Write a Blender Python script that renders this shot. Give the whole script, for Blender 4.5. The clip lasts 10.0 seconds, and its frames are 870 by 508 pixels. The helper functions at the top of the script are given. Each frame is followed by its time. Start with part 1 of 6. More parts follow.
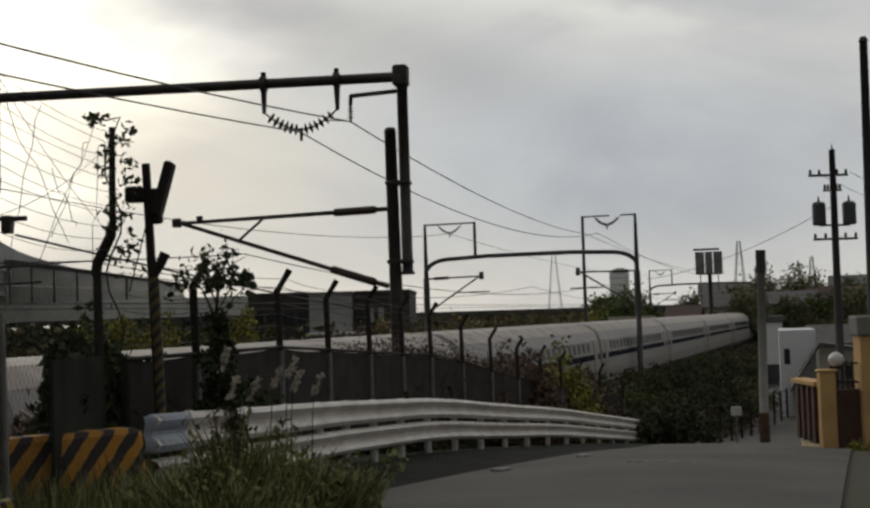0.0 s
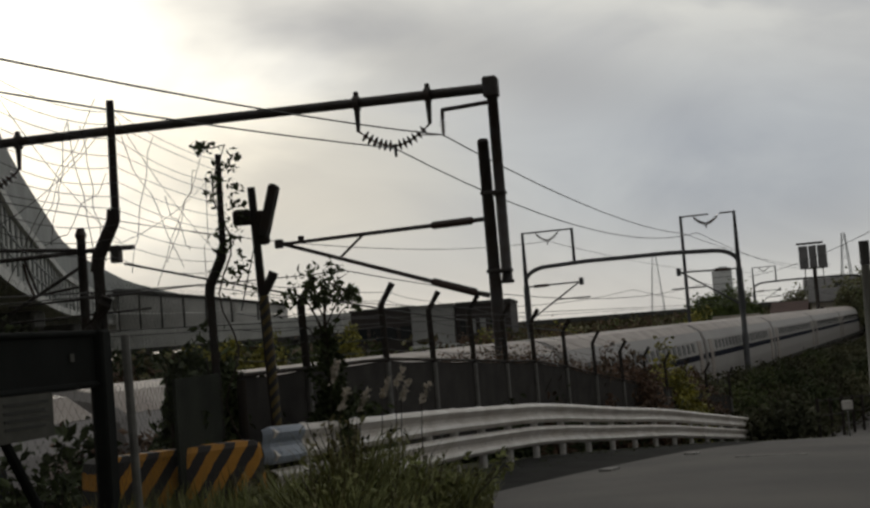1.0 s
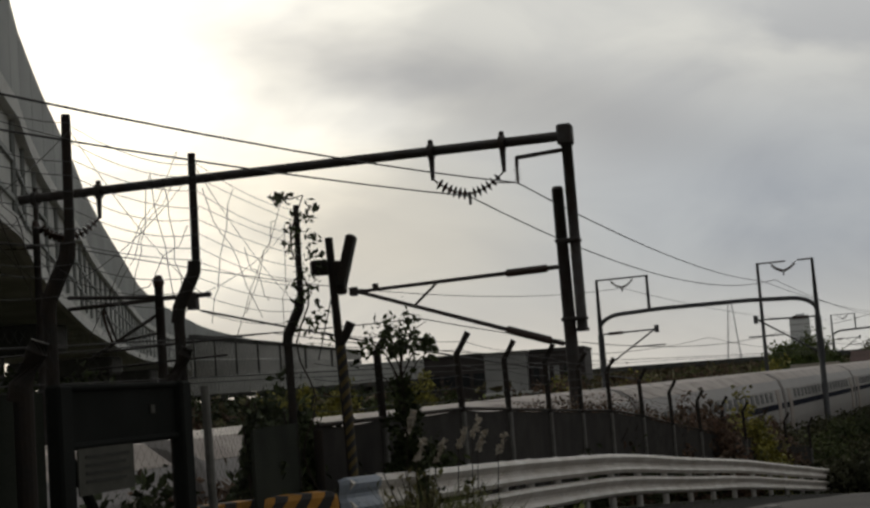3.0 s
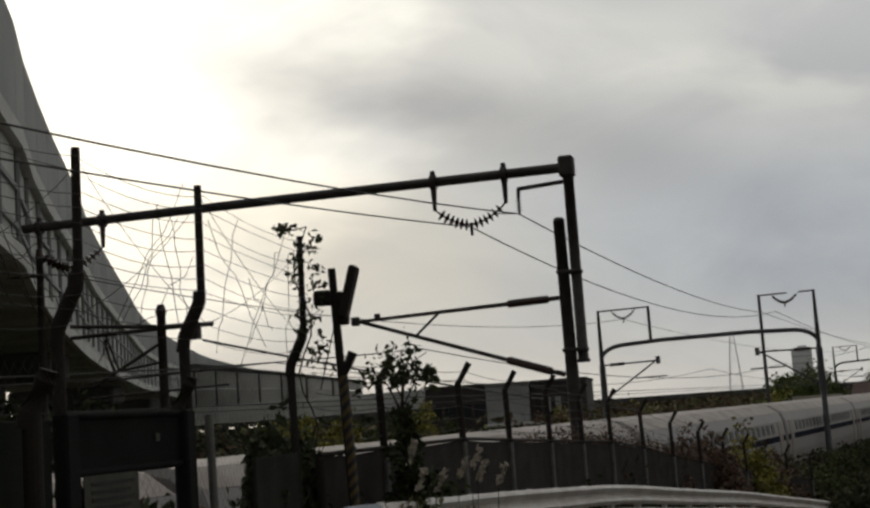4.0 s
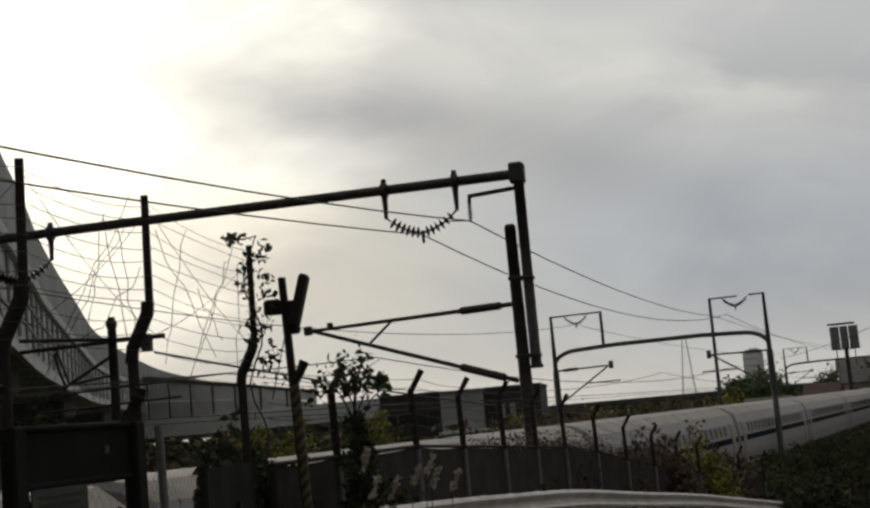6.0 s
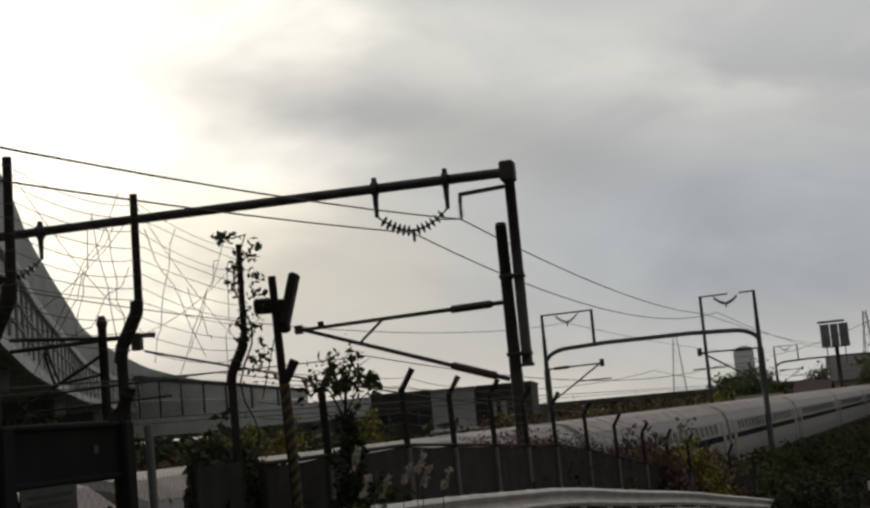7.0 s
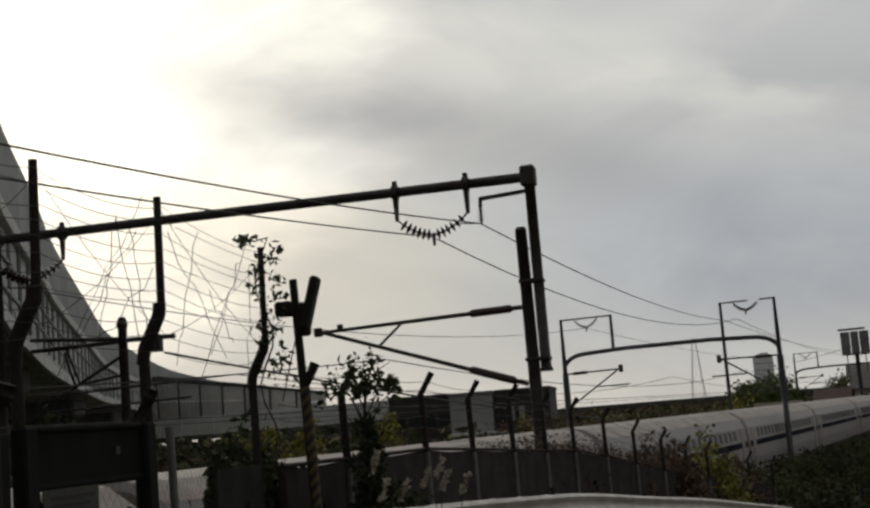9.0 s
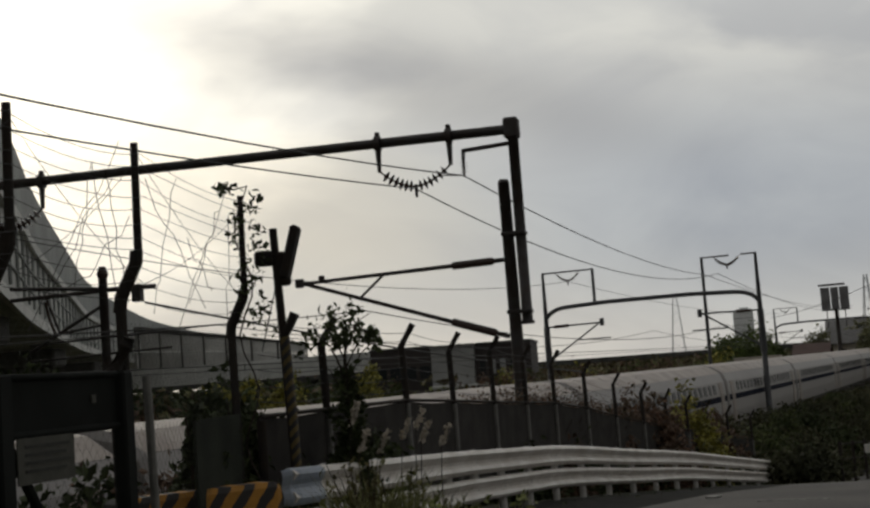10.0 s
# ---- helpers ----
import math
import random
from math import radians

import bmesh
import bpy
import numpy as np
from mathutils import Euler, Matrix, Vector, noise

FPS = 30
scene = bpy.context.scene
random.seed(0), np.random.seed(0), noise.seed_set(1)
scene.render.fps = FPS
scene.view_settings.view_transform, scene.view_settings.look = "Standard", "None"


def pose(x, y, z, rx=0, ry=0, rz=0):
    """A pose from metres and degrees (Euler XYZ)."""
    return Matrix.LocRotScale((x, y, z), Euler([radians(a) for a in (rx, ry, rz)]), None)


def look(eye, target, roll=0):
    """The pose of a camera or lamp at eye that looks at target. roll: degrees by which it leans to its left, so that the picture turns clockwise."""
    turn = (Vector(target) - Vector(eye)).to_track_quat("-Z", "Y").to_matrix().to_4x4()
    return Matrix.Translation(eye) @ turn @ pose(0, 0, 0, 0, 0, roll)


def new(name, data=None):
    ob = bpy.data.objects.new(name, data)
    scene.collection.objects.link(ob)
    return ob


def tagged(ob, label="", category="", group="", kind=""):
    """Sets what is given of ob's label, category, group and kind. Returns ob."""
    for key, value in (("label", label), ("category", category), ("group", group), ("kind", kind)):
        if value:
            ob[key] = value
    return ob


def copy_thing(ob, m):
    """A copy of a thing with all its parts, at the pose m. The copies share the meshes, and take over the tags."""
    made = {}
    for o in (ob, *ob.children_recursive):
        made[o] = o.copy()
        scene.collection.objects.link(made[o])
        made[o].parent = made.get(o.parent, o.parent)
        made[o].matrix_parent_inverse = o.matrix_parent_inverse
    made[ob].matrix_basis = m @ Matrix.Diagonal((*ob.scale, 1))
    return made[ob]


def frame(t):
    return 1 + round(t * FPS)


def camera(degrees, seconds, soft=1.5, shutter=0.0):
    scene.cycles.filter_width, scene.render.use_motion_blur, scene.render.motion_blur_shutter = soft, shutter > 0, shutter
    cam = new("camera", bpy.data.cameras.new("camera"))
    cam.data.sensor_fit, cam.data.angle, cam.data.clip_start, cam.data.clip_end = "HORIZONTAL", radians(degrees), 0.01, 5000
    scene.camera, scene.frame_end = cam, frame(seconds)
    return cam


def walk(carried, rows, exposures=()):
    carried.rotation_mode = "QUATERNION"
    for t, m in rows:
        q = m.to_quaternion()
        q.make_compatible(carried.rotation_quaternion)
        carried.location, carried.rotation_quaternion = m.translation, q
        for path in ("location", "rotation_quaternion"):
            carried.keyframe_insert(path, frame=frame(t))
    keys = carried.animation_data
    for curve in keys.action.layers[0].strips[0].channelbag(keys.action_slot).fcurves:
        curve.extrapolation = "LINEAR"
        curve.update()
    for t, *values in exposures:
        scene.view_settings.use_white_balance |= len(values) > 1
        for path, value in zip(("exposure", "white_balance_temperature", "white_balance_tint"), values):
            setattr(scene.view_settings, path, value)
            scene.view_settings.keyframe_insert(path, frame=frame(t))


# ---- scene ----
cam = camera(36.0, 10.0, soft=2.55)
PATH = [
    (0, (0.036, 0.355, 1.581), (0.036, 2.353, 1.677), -1.8),
    (0.5, (0.099, 0.064, 1.535), (0.015, 2.058, 1.651), -3.9),
    (1, (0.045, 0.011, 1.542), (-0.101, 2.002, 1.662), -4.5),
    (1.5, (-0.002, 0.048, 1.562), (-0.21, 2.031, 1.711), -4.1),
    (2, (0.029, 0.05, 1.567), (-0.195, 2.033, 1.71), -3.8),
    (2.5, (0.015, 0.065, 1.577), (-0.221, 2.043, 1.747), -4.3),
    (2.7, (0.007, 0.065, 1.581), (-0.241, 2.041, 1.764), -4.3),
    (3.8, (0.028, -0.113, 1.576), (-0.218, 1.858, 1.809), -4.1),
    (4, (0.03, -0.107, 1.575), (-0.217, 1.863, 1.817), -4.0),
    (4.5, (0.029, -0.055, 1.587), (-0.188, 1.92, 1.822), -4.3),
    (5, (0.055, -0.084, 1.569), (-0.13, 1.895, 1.796), -4.9),
    (5.5, (0.054, -0.105, 1.57), (-0.124, 1.872, 1.809), -4.7),
    (5.7, (0.051, -0.107, 1.564), (-0.131, 1.869, 1.815), -4.9),
    (6.8, (0.061, -0.099, 1.561), (-0.098, 1.881, 1.799), -5.4),
    (7, (0.056, -0.085, 1.565), (-0.107, 1.893, 1.81), -5.2),
    (7.5, (0.048, -0.096, 1.578), (-0.121, 1.883, 1.812), -5.1),
    (8, (0.053, -0.126, 1.569), (-0.124, 1.852, 1.809), -5.1),
    (8.5, (0.057, -0.128, 1.574), (-0.129, 1.848, 1.822), -5.2),
    (9, (0.045, -0.113, 1.571), (-0.146, 1.862, 1.824), -4.6),
    (9.5, (0.038, -0.085, 1.572), (-0.155, 1.889, 1.826), -4.8),
    (10, (0.042, -0.007, 1.561), (-0.129, 1.977, 1.742), -4.2),
]
walk(cam, [(t, look(eye, target, roll)) for t, eye, target, roll in PATH], exposures=[(0.0, 0.2), (1.0, 0.08), (2.0, 0.0), (10.0, 0.0)])

# ---- world and light ----
SUN_AZ, SUN_EL = radians(27.0), radians(18.5)      # to the left of straight ahead, above the rooftops
SUN_DIR = Vector((-math.sin(SUN_AZ) * math.cos(SUN_EL), math.cos(SUN_AZ) * math.cos(SUN_EL), math.sin(SUN_EL)))


def build_world():
    world = bpy.data.worlds.new("overcast_sky")
    scene.world = world
    world.use_nodes = True
    nt = world.node_tree
    nt.nodes.clear()
    N, L = nt.nodes.new, nt.links.new
    out, bg = N("ShaderNodeOutputWorld"), N("ShaderNodeBackground")
    L(bg.outputs[0], out.inputs[0])
    sky = N("ShaderNodeTexSky")
    sky.sky_type, sky.sun_disc = "NISHITA", False
    sky.sun_elevation, sky.sun_rotation = SUN_EL, -SUN_AZ
    dim = N("ShaderNodeVectorMath")
    dim.operation = "SCALE"
    dim.inputs["Scale"].default_value = 0.07
    L(sky.outputs[0], dim.inputs[0])
    tc = N("ShaderNodeTexCoord")
    # cloud cover: soft masses drawn out level
    com = N("ShaderNodeMapping")
    com.inputs["Scale"].default_value = (1.0, 1.0, 2.3)
    com.inputs["Rotation"].default_value = (0.0, radians(-9), 0.0)
    com.inputs["Location"].default_value = (0.35, 0.0, 0.2)
    L(tc.outputs["Generated"], com.inputs["Vector"])
    noi = N("ShaderNodeTexNoise")
    noi.inputs["Scale"].default_value, noi.inputs["Detail"].default_value = 4.6, 6.0
    noi.inputs["Roughness"].default_value, noi.inputs["Distortion"].default_value = 0.5, 0.7
    L(com.outputs[0], noi.inputs["Vector"])
    ramp = N("ShaderNodeValToRGB")
    e = ramp.color_ramp.elements
    e[0].position, e[0].color = 0.36, (0.445, 0.447, 0.447, 1)
    e[1].position, e[1].color = 0.63, (0.590, 0.582, 0.548, 1)
    L(noi.outputs[0], ramp.inputs[0])
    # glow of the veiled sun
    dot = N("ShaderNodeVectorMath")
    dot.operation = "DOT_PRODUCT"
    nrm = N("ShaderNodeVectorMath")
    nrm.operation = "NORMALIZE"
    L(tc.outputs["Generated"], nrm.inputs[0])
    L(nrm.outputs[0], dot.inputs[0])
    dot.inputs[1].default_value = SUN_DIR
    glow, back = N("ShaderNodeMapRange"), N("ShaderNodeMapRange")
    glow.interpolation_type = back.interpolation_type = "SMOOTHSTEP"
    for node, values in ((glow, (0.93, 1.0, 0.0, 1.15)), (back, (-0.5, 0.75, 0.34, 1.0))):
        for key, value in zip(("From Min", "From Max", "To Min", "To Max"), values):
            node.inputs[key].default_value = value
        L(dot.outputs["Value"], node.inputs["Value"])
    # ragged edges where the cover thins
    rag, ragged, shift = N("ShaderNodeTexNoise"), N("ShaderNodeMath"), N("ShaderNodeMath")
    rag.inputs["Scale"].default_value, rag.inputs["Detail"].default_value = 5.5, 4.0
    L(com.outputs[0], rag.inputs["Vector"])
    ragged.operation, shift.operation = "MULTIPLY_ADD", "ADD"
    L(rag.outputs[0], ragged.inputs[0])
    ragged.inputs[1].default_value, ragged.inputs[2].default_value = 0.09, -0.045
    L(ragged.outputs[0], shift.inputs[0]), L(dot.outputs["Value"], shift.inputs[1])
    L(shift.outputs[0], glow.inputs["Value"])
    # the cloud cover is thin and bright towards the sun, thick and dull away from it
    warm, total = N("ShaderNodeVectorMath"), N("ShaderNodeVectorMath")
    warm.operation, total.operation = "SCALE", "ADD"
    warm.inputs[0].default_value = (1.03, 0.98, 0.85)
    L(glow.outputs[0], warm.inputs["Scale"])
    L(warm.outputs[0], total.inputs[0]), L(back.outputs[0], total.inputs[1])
    mix = N("ShaderNodeMix")
    mix.data_type = "RGBA"
    mix.inputs["Factor"].default_value = 0.93
    L(dim.outputs[0], mix.inputs["A"]), L(ramp.outputs[0], mix.inputs["B"])
    lit = N("ShaderNodeVectorMath")
    lit.operation = "MULTIPLY"
    L(mix.outputs["Result"], lit.inputs[0]), L(total.outputs[0], lit.inputs[1])
    colour = lit.outputs[0]
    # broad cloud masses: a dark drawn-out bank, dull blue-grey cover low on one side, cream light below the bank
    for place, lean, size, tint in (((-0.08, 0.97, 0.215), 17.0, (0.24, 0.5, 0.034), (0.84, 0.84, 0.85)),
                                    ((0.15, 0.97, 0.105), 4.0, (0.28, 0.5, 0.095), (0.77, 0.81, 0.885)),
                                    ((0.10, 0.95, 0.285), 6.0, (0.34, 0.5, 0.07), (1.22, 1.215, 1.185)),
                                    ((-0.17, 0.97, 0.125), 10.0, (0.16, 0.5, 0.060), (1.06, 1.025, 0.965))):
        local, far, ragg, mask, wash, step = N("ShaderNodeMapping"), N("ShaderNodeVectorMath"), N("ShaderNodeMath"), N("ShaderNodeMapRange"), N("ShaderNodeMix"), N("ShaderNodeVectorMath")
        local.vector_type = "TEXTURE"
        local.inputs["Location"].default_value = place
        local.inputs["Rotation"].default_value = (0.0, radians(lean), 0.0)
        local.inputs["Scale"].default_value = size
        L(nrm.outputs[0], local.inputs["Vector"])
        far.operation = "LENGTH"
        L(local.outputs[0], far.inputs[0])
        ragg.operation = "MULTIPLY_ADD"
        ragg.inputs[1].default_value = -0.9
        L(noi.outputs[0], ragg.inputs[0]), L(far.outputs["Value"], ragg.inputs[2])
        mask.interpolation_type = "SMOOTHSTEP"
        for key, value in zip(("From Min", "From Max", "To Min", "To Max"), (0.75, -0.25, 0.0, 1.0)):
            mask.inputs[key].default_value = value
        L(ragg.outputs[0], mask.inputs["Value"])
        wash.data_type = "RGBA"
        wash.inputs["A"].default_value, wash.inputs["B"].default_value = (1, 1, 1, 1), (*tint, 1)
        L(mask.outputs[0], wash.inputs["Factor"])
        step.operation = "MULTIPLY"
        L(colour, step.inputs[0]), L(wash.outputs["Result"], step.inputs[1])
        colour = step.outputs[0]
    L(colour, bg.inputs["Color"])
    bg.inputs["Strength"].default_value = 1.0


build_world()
sun = new("sun", bpy.data.lights.new("sun", "SUN"))
sun.data.energy, sun.data.angle, sun.data.color = 0.35, radians(14), (1.0, 0.93, 0.82)
sun.matrix_world = look(SUN_DIR * 300, (0, 0, 0))

# ---- materials ----


def mat(name, base, rough=0.8, vary=0.25, scale=4.0, bump=0.15, metal=0.0, second=None, fine=60.0, per_object=0.0, per_island=0.0, gloss=0.5):
    """A surface with broad stains between two tones, fine grain and relief."""
    m = bpy.data.materials.new(name)
    m.use_nodes = True
    nt = m.node_tree
    N, L = nt.nodes.new, nt.links.new
    b = nt.nodes["Principled BSDF"]
    b.inputs["Roughness"].default_value, b.inputs["Metallic"].default_value = rough, metal
    b.inputs["Specular IOR Level"].default_value = gloss
    tc = N("ShaderNodeTexCoord")
    n1, n2 = N("ShaderNodeTexNoise"), N("ShaderNodeTexNoise")
    n1.inputs["Scale"].default_value, n1.inputs["Detail"].default_value = scale, 6
    n2.inputs["Scale"].default_value, n2.inputs["Detail"].default_value = fine, 3
    L(tc.outputs["Object"], n1.inputs["Vector"]), L(tc.outputs["Object"], n2.inputs["Vector"])
    dark = second or tuple(c * (1 - vary) for c in base)
    r = N("ShaderNodeValToRGB")
    r.color_ramp.elements[0].position, r.color_ramp.elements[1].position = 0.36, 0.64
    r.color_ramp.elements[0].color, r.color_ramp.elements[1].color = (*dark, 1), (*base, 1)
    L(n1.outputs[0], r.inputs[0])
    grain = N("ShaderNodeMapRange")
    grain.inputs["To Min"].default_value, grain.inputs["To Max"].default_value = 1 - vary * 0.6, 1 + vary * 0.6
    L(n2.outputs[0], grain.inputs["Value"])
    value = grain.outputs[0]
    for amount, node, socket in ((per_object, "ShaderNodeObjectInfo", "Random"), (per_island, "ShaderNodeNewGeometry", "Random Per Island")):
        if amount:
            info, spread, mul = N(node), N("ShaderNodeMapRange"), N("ShaderNodeMath")
            spread.inputs["To Min"].default_value, spread.inputs["To Max"].default_value = 1 - amount, 1 + amount
            L(info.outputs[socket], spread.inputs["Value"])
            mul.operation = "MULTIPLY"
            L(value, mul.inputs[0]), L(spread.outputs[0], mul.inputs[1])
            value = mul.outputs[0]
    sc = N("ShaderNodeVectorMath")
    sc.operation = "SCALE"
    L(r.outputs[0], sc.inputs[0]), L(value, sc.inputs["Scale"])
    L(sc.outputs[0], b.inputs["Base Color"])
    if bump:
        bp = N("ShaderNodeBump")
        bp.inputs["Strength"].default_value, bp.inputs["Distance"].default_value = bump, 0.02
        L(n2.outputs[0], bp.inputs["Height"])
        L(bp.outputs[0], b.inputs["Normal"])
    return m


def stripes(name, a, b_col, period, tilt, rough=0.6, axis="YZ"):
    """Slanting painted warning stripes, worn and dirty; tilt is the rise of a stripe for each metre along it."""
    m = mat(name, a, rough, 0.35, 3.0, 0.2)
    nt = m.node_tree
    N, L = nt.nodes.new, nt.links.new
    b = nt.nodes["Principled BSDF"]
    old = b.inputs["Base Color"].links[0].from_socket
    tc, sep = N("ShaderNodeTexCoord"), N("ShaderNodeSeparateXYZ")
    L(tc.outputs["Object"], sep.inputs[0])
    k = N("ShaderNodeMath")
    k.operation = "MULTIPLY_ADD"
    L(sep.outputs["Z"], k.inputs[0])
    k.inputs[1].default_value = -tilt
    L(sep.outputs[axis[0]], k.inputs[2])
    wob = N("ShaderNodeTexNoise")
    wob.inputs["Scale"].default_value = 9.0
    L(tc.outputs["Object"], wob.inputs["Vector"])
    k2 = N("ShaderNodeMath")
    k2.operation = "MULTIPLY_ADD"
    L(wob.outputs[0], k2.inputs[0])
    k2.inputs[1].default_value = period * 0.25
    L(k.outputs[0], k2.inputs[2])
    fr = N("ShaderNodeMath")
    fr.operation = "DIVIDE"
    L(k2.outputs[0], fr.inputs[0])
    fr.inputs[1].default_value = period
    f2 = N("ShaderNodeMath")
    f2.operation = "FRACT"
    L(fr.outputs[0], f2.inputs[0])
    gt = N("ShaderNodeMath")
    gt.operation = "GREATER_THAN"
    L(f2.outputs[0], gt.inputs[0])
    gt.inputs[1].default_value = 0.5
    mx = N("ShaderNodeMix")
    mx.data_type = "RGBA"
    L(gt.outputs[0], mx.inputs["Factor"])
    L(old, mx.inputs["A"])
    mx.inputs["B"].default_value = (*b_col, 1)
    L(mx.outputs["Result"], b.inputs["Base Color"])
    return m


M_GRASSLAND = mat("ground_earth_and_weeds", (0.045, 0.05, 0.02), 0.95, 0.4, 0.6, 0.4, second=(0.05, 0.04, 0.025), fine=20)
M_ASPHALT = mat("asphalt", (0.092, 0.084, 0.074), 0.85, 0.25, 0.5, 0.25, second=(0.056, 0.052, 0.047), fine=90)
M_BALLAST = mat("ballast", (0.13, 0.105, 0.085), 0.95, 0.5, 1.2, 0.6, fine=30)
M_CONCRETE = mat("weathered_concrete", (0.30, 0.29, 0.27), 0.9, 0.3, 0.7, 0.15, fine=25)
M_DARKCONC = mat("sooty_concrete", (0.10, 0.098, 0.09), 0.9, 0.35, 0.6, 0.15, fine=25)
M_NEARBLACK = mat("near_black_verge", (0.03, 0.029, 0.026), 0.95, 0.4, 2.0, 0.3, fine=40, gloss=0.06)
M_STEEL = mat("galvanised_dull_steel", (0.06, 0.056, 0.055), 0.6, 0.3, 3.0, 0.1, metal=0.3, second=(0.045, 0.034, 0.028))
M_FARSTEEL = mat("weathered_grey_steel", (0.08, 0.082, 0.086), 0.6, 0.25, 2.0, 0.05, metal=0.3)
M_WIRE = mat("dark_wire", (0.035, 0.033, 0.032), 0.6, 0.1, 5.0, 0.0, metal=0.3)
M_INSUL = mat("brown_porcelain", (0.05, 0.03, 0.022), 0.25, 0.2, 6.0, 0.0)
M_FENCE = mat("dark_painted_post", (0.034, 0.031, 0.029), 0.8, 0.35, 8.0, 0.2, second=(0.042, 0.033, 0.027), gloss=0.15)
M_SCREEN = mat("dark_green_screen", (0.040, 0.045, 0.034), 0.9, 0.4, 1.6, 0.2, second=(0.024, 0.027, 0.021), fine=70, gloss=0.1)
M_PALEPOST = mat("pale_galvanised_post", (0.22, 0.215, 0.2), 0.6, 0.3, 8.0, 0.1, metal=0.4)
M_MESH = mat("dusty_dark_netting", (0.052, 0.047, 0.043), 0.9, 0.35, 2.5, 0.3, fine=120, gloss=0.15)
M_RAILWHITE = mat("dirty_white_guardrail_paint", (0.78, 0.74, 0.69), 0.45, 0.2, 2.2, 0.08, second=(0.60, 0.55, 0.49), fine=30)
M_RAILBLUE = mat("pale_blue_grey_paint", (0.34, 0.385, 0.46), 0.5, 0.15, 2.5, 0.05, fine=30)
M_RAILPOST = mat("guardrail_post_paint", (0.68, 0.65, 0.61), 0.55, 0.25, 5.0, 0.05)
# white body paint kept dim: shade of the backlit sides is in the colour
M_TRAIN = mat("backlit_ivory_train_paint", (0.34, 0.32, 0.305), 0.5, 0.06, 0.7, 0.0, fine=8)
M_TRAINROOF = mat("sooty_white_roof_paint", (0.40, 0.345, 0.30), 0.5, 0.3, 0.9, 0.03, second=(0.28, 0.23, 0.195), fine=8)
M_TRAINBLUE = mat("blue_stripe_paint", (0.010, 0.012, 0.026), 0.8, 0.1, 1.0, 0.0, gloss=0.06)
M_TRAINGLASS = mat("dark_train_window", (0.02, 0.022, 0.026), 0.3, 0.1, 2.0, 0.0, gloss=0.2)
M_BARRIER = mat("grey_noise_barrier", (0.27, 0.285, 0.27), 0.65, 0.2, 0.25, 0.05, fine=6, per_object=0.08)
M_GIRDER = mat("grey_green_girder_paint", (0.52, 0.53, 0.50), 0.7, 0.3, 0.35, 0.05, second=(0.34, 0.345, 0.325), fine=3)
M_COPING = mat("pale_concrete_and_lit_flange", (0.66, 0.66, 0.63), 0.8, 0.2, 0.5, 0.05, fine=10)


# ---- building blocks ----


def shade(me, smooth):
    if smooth:
        me.polygons.foreach_set("use_smooth", [True] * len(me.polygons))


def part(name, bm, material, parent=None, label="", smooth=False):
    me = bpy.data.meshes.new(name)
    bm.to_mesh(me)
    bm.free()
    shade(me, smooth)
    me.materials.append(material)
    ob = new(name, me)
    if parent is not None:
        ob.parent = parent
    return tagged(ob, label=label)


def share(name, me, parent, m):
    ob = new(name, me)
    ob.parent = parent
    ob.matrix_basis = m
    return ob


def empty(name, at, label, category, group="", kind="", turn=0.0):
    ob = new(name)
    ob.empty_display_size = 0.2
    ob.matrix_world = pose(*at, 0, 0, turn)
    return tagged(ob, label, category, group, kind)


def add_box(bm, lo, hi, bevel=0.0):
    c = [(a + b) / 2 for a, b in zip(lo, hi)]
    s = [abs(b - a) for a, b in zip(lo, hi)]
    r = bmesh.ops.create_cube(bm, size=1.0, matrix=Matrix.Translation(c) @ Matrix.Diagonal((*s, 1)))
    if bevel:
        edges = {e for v in r["verts"] for e in v.link_edges}
        bmesh.ops.bevel(bm, geom=list(edges), offset=bevel, segments=1, affect="EDGES", profile=0.5)


def box(lo, hi, bevel=0.0):
    bm = bmesh.new()
    add_box(bm, lo, hi, bevel)
    return bm


def add_tube(bm, points, radii, sides=10, cap=True):
    """A tube along a polyline; radii is one number or one for each point."""
    pts = [Vector(p) for p in points]
    rr = [radii] * len(pts) if isinstance(radii, (int, float)) else list(radii)
    rings = []
    for i, p in enumerate(pts):
        d = (pts[min(i + 1, len(pts) - 1)] - pts[max(i - 1, 0)]).normalized()
        ref = Vector((0, 0, 1)) if abs(d.z) < 0.9 else Vector((0, 1, 0))
        a = d.cross(ref).normalized()
        b = a.cross(d)
        rings.append([bm.verts.new(p + (a * math.cos(q) + b * math.sin(q)) * rr[i]) for q in (2 * math.pi * k / sides for k in range(sides))])
    for r0, r1 in zip(rings, rings[1:]):
        for k in range(sides):
            bm.faces.new((r0[k], r0[(k + 1) % sides], r1[(k + 1) % sides], r1[k]))
    if cap:
        bm.faces.new(rings[0]), bm.faces.new(rings[-1][::-1])


def tube(points, radii, sides=10):
    bm = bmesh.new()
    add_tube(bm, points, radii, sides)
    return bm


